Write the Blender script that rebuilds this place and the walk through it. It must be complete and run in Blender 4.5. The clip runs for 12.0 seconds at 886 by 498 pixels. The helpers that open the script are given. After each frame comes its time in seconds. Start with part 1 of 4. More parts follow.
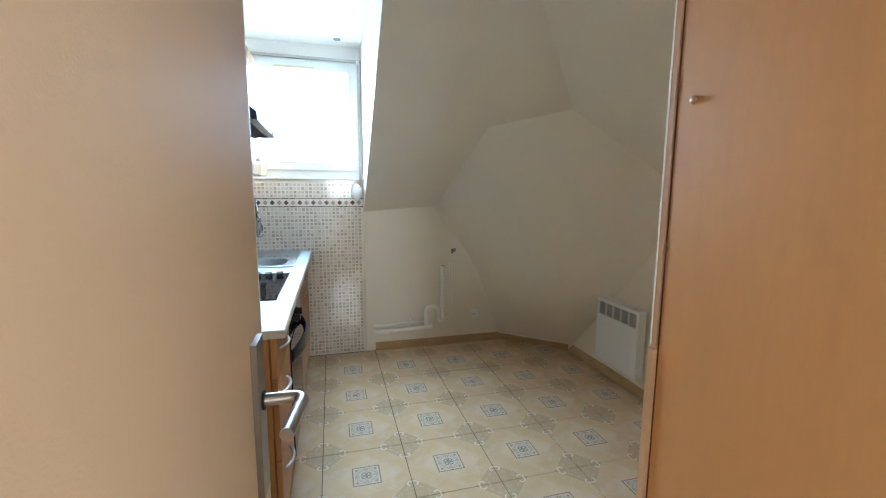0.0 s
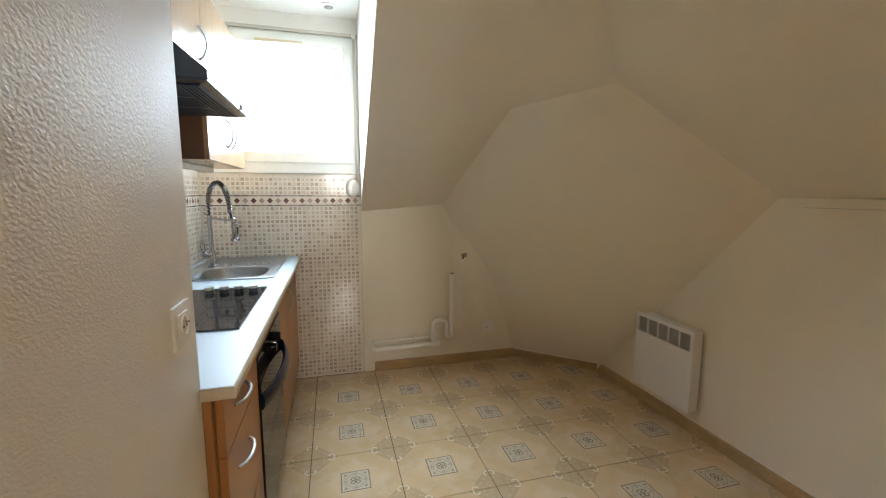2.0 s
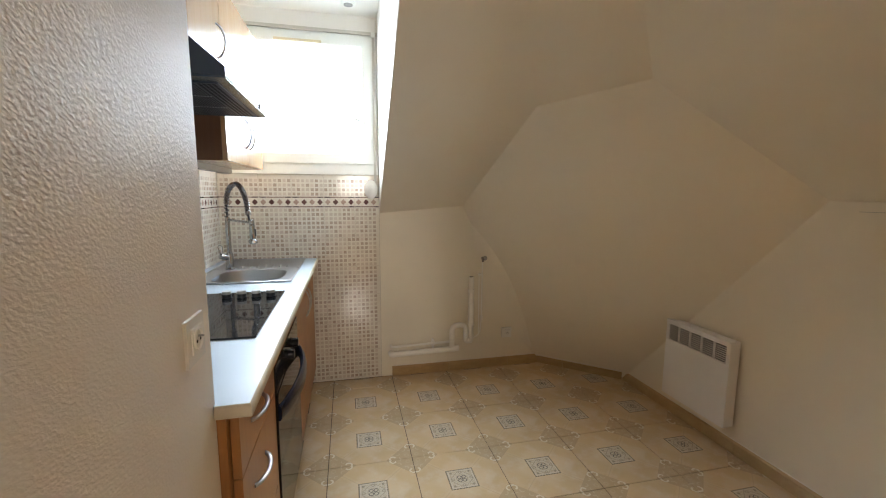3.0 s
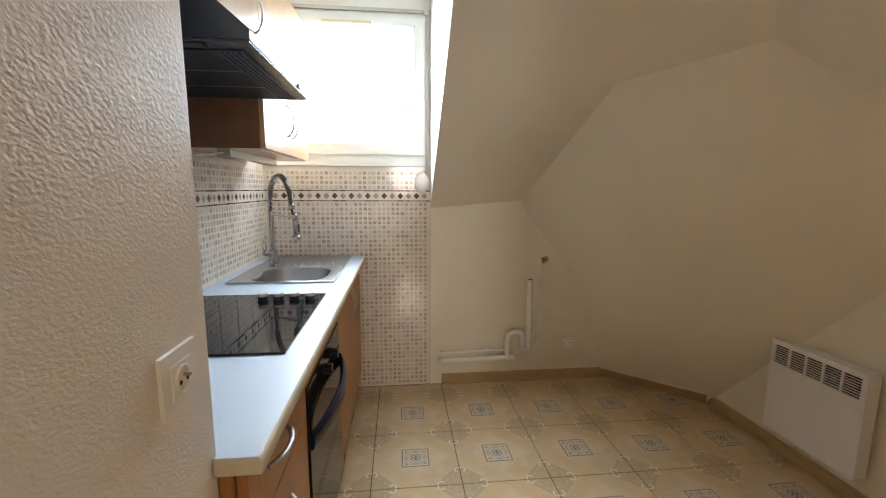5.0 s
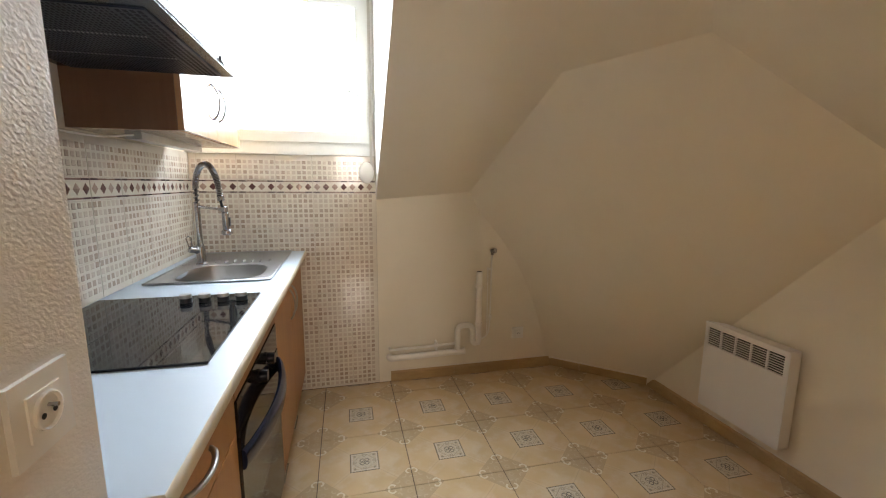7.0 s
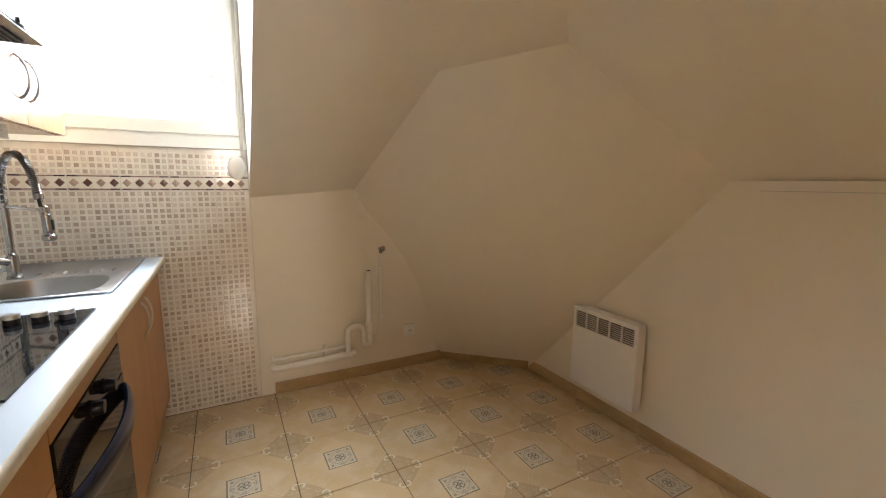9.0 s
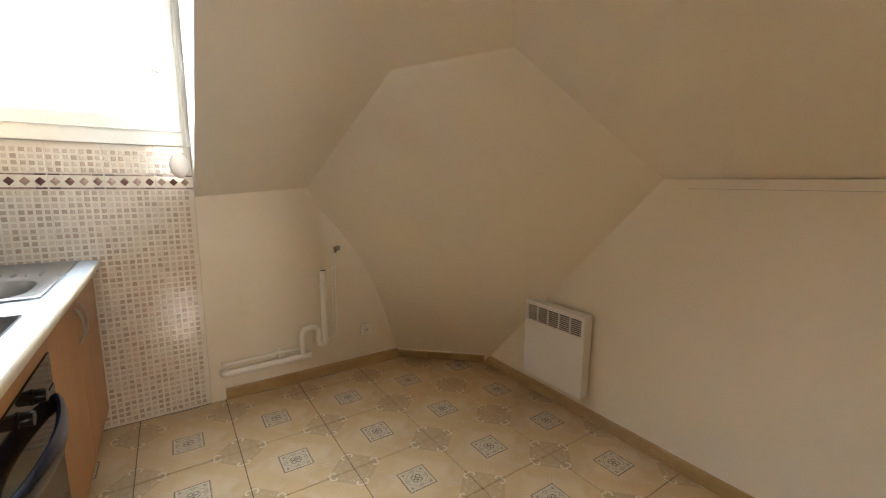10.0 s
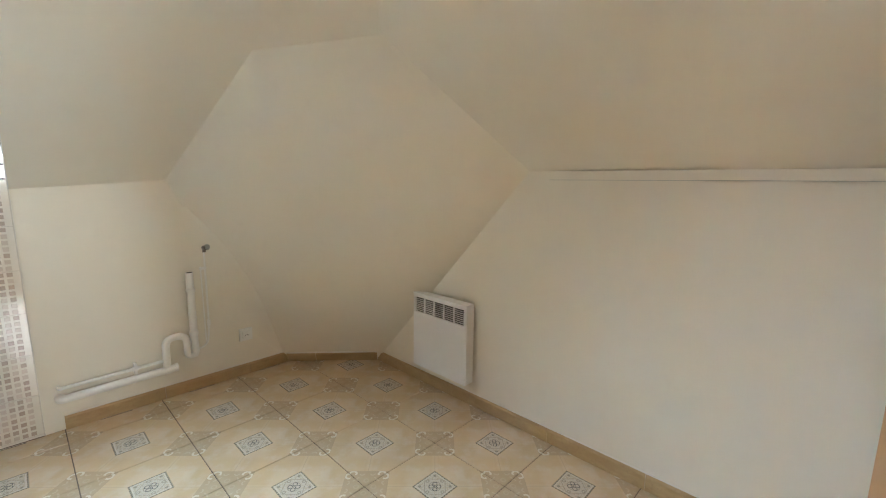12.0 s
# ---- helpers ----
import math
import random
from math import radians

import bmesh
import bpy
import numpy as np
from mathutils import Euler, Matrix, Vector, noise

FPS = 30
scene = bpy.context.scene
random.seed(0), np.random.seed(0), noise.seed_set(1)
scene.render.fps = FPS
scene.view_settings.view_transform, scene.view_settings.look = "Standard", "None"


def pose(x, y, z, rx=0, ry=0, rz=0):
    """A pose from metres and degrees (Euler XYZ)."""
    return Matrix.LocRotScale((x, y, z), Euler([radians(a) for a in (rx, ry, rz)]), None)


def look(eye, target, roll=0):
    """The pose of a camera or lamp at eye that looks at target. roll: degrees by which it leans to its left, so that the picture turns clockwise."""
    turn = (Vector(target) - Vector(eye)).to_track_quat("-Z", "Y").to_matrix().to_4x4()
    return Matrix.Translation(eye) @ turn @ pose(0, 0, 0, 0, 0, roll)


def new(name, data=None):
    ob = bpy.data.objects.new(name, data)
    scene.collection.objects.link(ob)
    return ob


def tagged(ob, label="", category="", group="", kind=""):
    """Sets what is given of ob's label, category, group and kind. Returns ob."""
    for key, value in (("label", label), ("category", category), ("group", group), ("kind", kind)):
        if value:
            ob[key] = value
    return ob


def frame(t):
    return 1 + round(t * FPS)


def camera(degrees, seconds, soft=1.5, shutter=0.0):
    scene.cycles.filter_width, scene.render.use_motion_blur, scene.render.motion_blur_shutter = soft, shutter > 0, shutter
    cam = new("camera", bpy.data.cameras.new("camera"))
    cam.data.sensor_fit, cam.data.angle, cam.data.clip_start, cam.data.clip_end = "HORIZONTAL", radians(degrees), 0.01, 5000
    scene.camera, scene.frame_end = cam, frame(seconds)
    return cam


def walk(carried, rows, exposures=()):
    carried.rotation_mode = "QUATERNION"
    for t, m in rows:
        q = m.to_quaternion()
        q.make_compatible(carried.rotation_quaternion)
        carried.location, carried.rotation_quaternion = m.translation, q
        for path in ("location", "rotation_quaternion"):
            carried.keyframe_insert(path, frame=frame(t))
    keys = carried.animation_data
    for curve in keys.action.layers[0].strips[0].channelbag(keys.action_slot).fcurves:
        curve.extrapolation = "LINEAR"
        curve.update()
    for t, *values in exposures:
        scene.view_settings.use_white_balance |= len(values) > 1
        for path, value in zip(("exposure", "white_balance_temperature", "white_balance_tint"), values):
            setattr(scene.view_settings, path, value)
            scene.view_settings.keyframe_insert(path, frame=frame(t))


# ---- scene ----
import collections
import itertools
cam = camera(94.2, 12.0, soft=1.1)
PATH = [
    (0, (-0.128, -3.151, 1.383), (0.39, -1.238, 1.112), 0.3),
    (0.5, (-0.119, -3.031, 1.369), (0.394, -1.117, 1.099), 0.2),
    (1, (-0.118, -2.899, 1.364), (0.4, -0.986, 1.096), 0.2),
    (1.5, (-0.096, -2.764, 1.356), (0.427, -0.852, 1.088), 0.3),
    (2, (-0.07, -2.674, 1.35), (0.446, -0.761, 1.083), 0.2),
    (2.5, (-0.064, -2.631, 1.344), (0.434, -0.712, 1.08), 0.3),
    (3, (-0.086, -2.589, 1.357), (0.362, -0.658, 1.092), 0.3),
    (5, (-0.07, -2.33, 1.343), (0.141, -0.362, 1.055), 0.3),
    (5.5, (-0.088, -2.286, 1.331), (0.146, -0.322, 1.035), 0.4),
    (6, (-0.073, -2.27, 1.336), (0.209, -0.314, 1.029), 0.4),
    (6.5, (-0.059, -2.257, 1.331), (0.3, -0.314, 1.02), 0.3),
    (7, (-0.055, -2.251, 1.324), (0.402, -0.329, 1.009), 0.4),
    (9, (0.002, -2.242, 1.313), (0.929, -0.498, 0.997), 0.6),
    (9.5, (-0.003, -2.258, 1.316), (1.016, -0.566, 0.997), 0.6),
    (10, (0.005, -2.279, 1.309), (1.104, -0.638, 0.992), 0.6),
    (10.5, (0.027, -2.281, 1.304), (1.215, -0.704, 0.987), 0.8),
    (11, (0.084, -2.311, 1.294), (1.354, -0.797, 0.982), 0.7),
    (11.5, (0.119, -2.338, 1.278), (1.476, -0.899, 0.976), 0.5),
    (12, (0.139, -2.359, 1.272), (1.568, -0.994, 0.958), 0.8),
]
EXPOSURES = [(0, 0.18, 5650, 7), (1, 0.20, 5850, 8), (1.5, 0.12, 6600, 10), (3, 0.0, 7150, 16), (6, 0.05, 7350, 18), (9.5, 0.17, 7900, 20), (10.5, 0.34, 7150, 15), (12, 0.89, 5800, 7)]
walk(cam, [(t, look(eye, target, roll)) for t, eye, target, roll in PATH], EXPOSURES)

# ---- world and light ----
world = bpy.data.worlds.new("sky")
scene.world = world
world.use_nodes = True
wn = world.node_tree.nodes
sky = wn.new("ShaderNodeTexSky")
sky.sky_type, sky.sun_disc, sky.sun_elevation, sky.sun_rotation = "NISHITA", False, radians(50), radians(60)
wn["Background"].inputs["Strength"].default_value = 0.15
world.node_tree.links.new(sky.outputs[0], wn["Background"].inputs[0])

sun = new("sun", bpy.data.lights.new("sun", "SUN"))
sun.data.energy, sun.data.angle, sun.data.color = 3.0, radians(0.5), (1.0, 0.95, 0.88)
sun.matrix_world = look((0, 0, 8), (0.6, 0.5, 7.0))


def area(name, size_x, size_y, watts, m, colour=(1, 1, 1)):
    ob = new(name, bpy.data.lights.new(name, "AREA"))
    ob.data.shape, ob.data.size, ob.data.size_y, ob.data.energy, ob.data.color = "RECTANGLE", size_x, size_y, watts, colour
    ob.matrix_world = m
    return ob


# sky light through the window: a wide part, and the brighter part from the sky high in the north-west
area("window_daylight", 0.86, 0.80, 15.5, look((-0.34, 0.60, 1.968), (-0.34, -0.30, 1.548)), (0.60, 0.80, 1.0))
bpy.data.lights["window_daylight"].spread = radians(165)
area("window_sky_beam", 0.80, 0.78, 35.0, look((-0.34, 0.66, 2.00), (0.00, -0.04, 1.46)), (0.66, 0.84, 1.0))
bpy.data.lights["window_sky_beam"].spread = radians(112)
area("hall_window", 0.65, 1.2, 58.0, look((0.14, -8.40, 1.85), (0.14, -3.0, 1.75)), (0.96, 0.95, 0.92))
# unseen fill lamp, added to brighten the open door leaf and textured wall
area("entrance_fill", 1.1, 1.2, 34.0, look((1.75, -4.3, 1.6), (-0.35, -2.8, 1.3)), (1.0, 0.91, 0.78))


# ---- materials ----
class V:
    """A number in a material: arithmetic on it makes math nodes."""

    def __init__(self, tree, socket):
        self.tree, self.s = tree, socket

    def op(self, kind, *others):
        n = self.tree.nodes.new("ShaderNodeMath")
        n.operation = kind
        for i, v in enumerate((self, *others)):
            if isinstance(v, V):
                self.tree.links.new(v.s, n.inputs[i])
            else:
                n.inputs[i].default_value = v
        return V(self.tree, n.outputs[0])

    def __add__(self, o): return self.op("ADD", o)
    def __sub__(self, o): return self.op("SUBTRACT", o)
    def __mul__(self, o): return self.op("MULTIPLY", o)
    def __truediv__(self, o): return self.op("DIVIDE", o)
    def lt(self, o): return self.op("LESS_THAN", o)
    def gt(self, o): return self.op("GREATER_THAN", o)
    def abs(self): return self.op("ABSOLUTE")
    def min(self, o): return self.op("MINIMUM", o)
    def max(self, o): return self.op("MAXIMUM", o)
    def frac(self): return self.op("FRACT")
    def hyp(self, o): return (self * self + o * o).op("SQRT")
    def near(self, v, w): return (self - v).abs().lt(w)
    def inv(self): return (self * -1.0) + 1.0
    def soft(self, lo, hi):
        n = self.tree.nodes.new("ShaderNodeMapRange")
        n.interpolation_type = "SMOOTHSTEP"
        self.tree.links.new(self.s, n.inputs[0])
        n.inputs[1].default_value, n.inputs[2].default_value = lo, hi
        return V(self.tree, n.outputs[0])


class Mat:
    def __init__(self, name, colour, rough=0.5, metal=0.0, coat=0.0):
        self.m = bpy.data.materials.new(name)
        self.m.use_nodes = True
        self.t = self.m.node_tree
        self.b = self.t.nodes["Principled BSDF"]
        self.set("Roughness", rough).set("Metallic", metal).set("Coat Weight", coat)
        n = self.t.nodes.new("ShaderNodeRGB")
        n.outputs[0].default_value = (*colour, 1)
        self.col = n.outputs[0]
        self.link()
        self.normal = None

    def set(self, key, v):
        if isinstance(v, V):
            self.t.links.new(v.s, self.b.inputs[key])
        else:
            self.b.inputs[key].default_value = v
        return self

    def link(self):
        self.t.links.new(self.col, self.b.inputs["Base Color"])

    def coords(self, kind="Object", scale=None):
        n = self.t.nodes.new("ShaderNodeTexCoord")
        s = n.outputs[kind]
        if scale:
            mp = self.t.nodes.new("ShaderNodeMapping")
            self.t.links.new(s, mp.inputs[0])
            mp.inputs["Scale"].default_value = scale
            s = mp.outputs[0]
        return s

    def xyz(self, kind="Object"):
        n = self.t.nodes.new("ShaderNodeSeparateXYZ")
        self.t.links.new(self.coords(kind), n.inputs[0])
        return [V(self.t, o) for o in n.outputs]

    def noise(self, scale, detail=3, rough=0.5, stretch=None, distortion=0.0, turn=None):
        n = self.t.nodes.new("ShaderNodeTexNoise")
        s = self.coords("Object", None if turn else stretch)
        if turn:
            a = self.t.nodes.new("ShaderNodeMapping")
            self.t.links.new(s, a.inputs[0])
            a.inputs["Rotation"].default_value = (radians(turn), 0, 0)
            b = self.t.nodes.new("ShaderNodeMapping")
            self.t.links.new(a.outputs[0], b.inputs[0])
            b.inputs["Scale"].default_value = stretch
            s = b.outputs[0]
        self.t.links.new(s, n.inputs["Vector"])
        n.inputs["Scale"].default_value, n.inputs["Detail"].default_value = scale, detail
        n.inputs["Roughness"].default_value, n.inputs["Distortion"].default_value = rough, distortion
        return V(self.t, n.outputs[0])

    def island(self):
        return V(self.t, self.t.nodes.new("ShaderNodeNewGeometry").outputs["Random Per Island"])

    def rand(self):
        return V(self.t, self.t.nodes.new("ShaderNodeObjectInfo").outputs["Random"])

    def mix(self, fac, colour):
        n = self.t.nodes.new("ShaderNodeMix")
        n.data_type = "RGBA"
        if isinstance(fac, V):
            self.t.links.new(fac.s, n.inputs[0])
        else:
            n.inputs[0].default_value = fac
        self.t.links.new(self.col, n.inputs[6])
        n.inputs[7].default_value = (*colour, 1)
        self.col = n.outputs[2]
        self.link()
        return self

    def bump(self, height, strength=0.3, distance=0.002):
        n = self.t.nodes.new("ShaderNodeBump")
        n.inputs["Strength"].default_value, n.inputs["Distance"].default_value = strength, distance
        self.t.links.new(height.s, n.inputs["Height"])
        if self.normal:
            self.t.links.new(self.normal, n.inputs["Normal"])
        self.normal = n.outputs[0]
        self.t.links.new(self.normal, self.b.inputs["Normal"])
        return self


def paint(name, colour, rough=0.5, relief=0.25, fine=260, dirt=(0.62, 0.55, 0.44), amount=0.14, gloss=0.5):
    m = Mat(name, colour, rough)
    m.mix(m.noise(1.6, 4).soft(0.45, 0.75) * amount, dirt)
    m.mix(m.noise(9, 3).soft(0.55, 0.8) * (amount * 0.5), dirt)
    m.bump(m.noise(fine, 2), relief, 0.0015)
    m.bump(m.noise(5, 2), 0.25, 0.006)
    m.set("Specular IOR Level", gloss)
    return m.m


M_WALL = paint("cream_wall_paint", (0.845, 0.785, 0.665), 0.55, 0.3)
M_SLOPE = paint("cream_slope_paint", (0.84, 0.775, 0.65), 0.6, 0.3, 200)
M_CEIL = paint("white_ceiling_paint", (0.84, 0.83, 0.79), 0.35, 0.1)
M_HALL = paint("hall_wall_paint", (0.82, 0.78, 0.71), 0.6, 0.2)

rel = Mat("textured_wall_paint", (0.80, 0.75, 0.68), 0.5)
rel.set("Specular IOR Level", 0.4)
rel.bump(rel.noise(245, 2, 0.5, (0.72, 0.6, 1.0), 0.2, 26), 0.46, 0.0022)
rel.bump(rel.noise(150, 2, 0.5, (0.7, 0.6, 1.0), 0.2, 20), 0.22, 0.0022)
rel.bump(rel.noise(480, 2), 0.12, 0.0008)
rel.mix(rel.noise(2.5, 3).soft(0.5, 0.8) * 0.15, (0.6, 0.5, 0.38))
M_TEX = rel.m


def wood(name, colour, dark, rough=0.35, axis=(1, 1, 0.06), coat=0.0):
    m = Mat(name, colour, rough, coat=coat)
    m.mix(m.noise(55, 5, 0.6, axis, 0.4).soft(0.4, 0.75) * 0.35, dark)
    m.mix(m.noise(5, 3, 0.5, (1, 1, 0.15), 1.0).soft(0.45, 0.7) * 0.35, dark)
    m.mix(m.noise(380, 2, 0.5, (1, 1, 0.05)).soft(0.55, 0.7) * 0.12, dark)
    m.bump(m.noise(260, 2, 0.5, axis), 0.06, 0.0006)
    return m.m


M_BEECH = wood("beech_laminate", (0.46, 0.215, 0.075), (0.34, 0.14, 0.045), 0.40)
# glossy wall-unit beech: window glare put in as a paler base colour
M_BEECH_GLARE = wood("glare_pale_beech", (0.56, 0.345, 0.19), (0.46, 0.25, 0.11), 0.22, coat=0.5)
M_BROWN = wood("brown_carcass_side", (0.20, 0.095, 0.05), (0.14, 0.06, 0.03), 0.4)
M_PANEL = wood("orange_closet_veneer", (0.57, 0.28, 0.095), (0.50, 0.235, 0.085), 0.42, (1, 1, 0.12))
M_POST = wood("closet_post_veneer", (0.55, 0.33, 0.18), (0.42, 0.22, 0.1), 0.35)
M_JOINT = paint("dark_brown_joint", (0.10, 0.045, 0.02), 0.8, 0.3)
M_LEAF = paint("beige_door_laminate", (0.66, 0.52, 0.37), 0.62, 0.15, 500, (0.54, 0.42, 0.28), 0.25, 0.25)

# white laminate; the blue of the sky light is put into its base colour
wt = Mat("sky_tinted_worktop", (0.44, 0.525, 0.60), 0.42)
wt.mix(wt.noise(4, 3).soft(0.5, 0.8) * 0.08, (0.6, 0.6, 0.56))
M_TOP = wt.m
M_EDGE = paint("cream_worktop_edge", (0.66, 0.60, 0.48), 0.4, 0.05)

st = Mat("brushed_steel", (0.42, 0.43, 0.44), 0.3, 1.0)
st.bump(st.noise(120, 2, 0.5, (0.05, 1, 1)), 0.05, 0.0005)
st.mix(st.noise(7, 3).soft(0.5, 0.8) * 0.25, (0.38, 0.36, 0.33))
M_STEEL = st.m
M_CHROME = Mat("chrome", (0.44, 0.45, 0.48), 0.17, 1.0).m
M_SATIN = Mat("satin_metal", (0.50, 0.50, 0.50), 0.3, 1.0).m
pl = Mat("old_satin_plate", (0.24, 0.215, 0.19), 0.34, 1.0)
pl.mix(pl.noise(30, 3).soft(0.4, 0.8) * 0.3, (0.22, 0.19, 0.16))
M_PLATE = pl.m
hb = Mat("black_hob_glass", (0.012, 0.013, 0.016), 0.04)
hb.mix(hb.noise(6, 3).soft(0.6, 0.8) * 0.1, (0.05, 0.05, 0.05))
hb.set("Specular IOR Level", 0.24)
M_HOB = hb.m
M_BLACK = Mat("black_plastic", (0.015, 0.016, 0.02), 0.3).m
M_HOOD = Mat("navy_black_hood_enamel", (0.012, 0.018, 0.036), 0.26).m
M_GRILLE = Mat("hood_filter_mesh", (0.020, 0.027, 0.045), 0.4, 0.3).m
M_HOLE = Mat("dark_recess", (0.008, 0.008, 0.008), 0.8).m
og = Mat("oven_glass", (0.022, 0.015, 0.010), 0.07)
og.set("Specular IOR Level", 0.22)
M_OVEN = og.m
M_KNOB = Mat("glossy_black_knob", (0.006, 0.006, 0.008), 0.2).set("Specular IOR Level", 0.2).m
M_NAVY = Mat("navy_oven_handle", (0.012, 0.018, 0.04), 0.22).m
M_PVC = paint("white_pvc", (0.82, 0.84, 0.80), 0.3, 0.02, 300, (0.7, 0.68, 0.6), 0.1)
M_CREAMPVC = paint("cream_plastic", (0.70, 0.62, 0.42), 0.4, 0.02)
M_PLASTIC = paint("white_socket_plastic", (0.91, 0.90, 0.86), 0.25, 0.02, 300, (0.6, 0.5, 0.4), 0.1)
M_PIPE = paint("white_painted_pipe", (0.91, 0.89, 0.84), 0.4, 0.1)
M_HEATER = paint("white_heater_enamel", (0.86, 0.855, 0.85), 0.3, 0.05, 400)
M_BRASS = Mat("worn_brass", (0.60, 0.45, 0.28), 0.3, 1.0).m
M_SEAL = paint("pale_sealant", (0.78, 0.73, 0.65), 0.5, 0.1)
M_GROUT = paint("dark_floor_grout", (0.09, 0.06, 0.04), 0.9, 0.3)
M_STRAP = paint("grey_shutter_strap", (0.55, 0.53, 0.47), 0.7, 0.3)
gl = Mat("window_glass", (1, 1, 1), 0.0)
gl.set("Transmission Weight", 1.0).set("IOR", 1.1)
M_GLASS = gl.m
M_GROUND = paint("outdoor_ground", (0.25, 0.25, 0.2), 0.9)
M_RING = Mat("lamp_glass", (0.35, 0.35, 0.34), 0.15).m

# cream ceramic behind the small mosaic squares
tb = Mat("cream_tile_glaze", (0.76, 0.71, 0.62), 0.08)
tb.mix(tb.noise(14, 3).soft(0.4, 0.8) * 0.3, (0.62, 0.52, 0.42))
tb.bump(tb.noise(60, 2), 0.06, 0.002)
M_TILE = tb.m
M_BED = paint("pale_tile_grout", (0.60, 0.54, 0.46), 0.7, 0.2)
sq = Mat("brown_mosaic_square", (0.60, 0.52, 0.44), 0.14)
ri = sq.island()
sq.mix(ri.gt(0.55), (0.47, 0.38, 0.31))
sq.mix(ri.gt(0.86), (0.43, 0.335, 0.27))
sq.mix(ri.lt(0.2), (0.66, 0.57, 0.49))
sq.mix(sq.noise(160, 3).soft(0.4, 0.75) * 0.35, (0.60, 0.50, 0.42))
sq.bump(sq.noise(160, 2), 0.2, 0.001)
M_SQUARE = sq.m


def square_material():
    m = Mat("brown_mosaic_piece", (0.60, 0.52, 0.44), 0.14)
    k = m.rand()
    m.mix(k.gt(0.55), (0.47, 0.38, 0.31)).mix(k.gt(0.86), (0.43, 0.335, 0.27)).mix(k.lt(0.2), (0.66, 0.57, 0.49))
    m.mix(m.noise(160, 3).soft(0.4, 0.75) * 0.35, (0.60, 0.50, 0.42))
    return m.bump(m.noise(160, 2), 0.2, 0.001).m


M_PIECE = square_material()
M_DIA_DARK = paint("dark_plum_diamond", (0.13, 0.055, 0.05), 0.15, 0.2, 200, (0.35, 0.25, 0.22), 0.6)
M_DIA_LIGHT = paint("rose_beige_diamond", (0.42, 0.29, 0.24), 0.15, 0.2, 200, (0.6, 0.5, 0.44), 0.6)
M_DASH = paint("dark_listel_dash", (0.06, 0.03, 0.035), 0.2, 0.1)
M_DASH_LIGHT = paint("brown_listel_dash", (0.22, 0.13, 0.11), 0.2, 0.1)

sk = Mat("tan_skirting_tile", (0.42, 0.28, 0.125), 0.3)
sk.mix(sk.noise(5, 4, 0.6, (1, 1, 3)).soft(0.4, 0.7) * 0.7, (0.56, 0.395, 0.20))
sk.mix(sk.noise(70, 3).soft(0.5, 0.8) * 0.4, (0.32, 0.19, 0.09))
sk.mix(sk.rand() * 0.25, (0.55, 0.40, 0.25))
M_SKIRT = sk.m


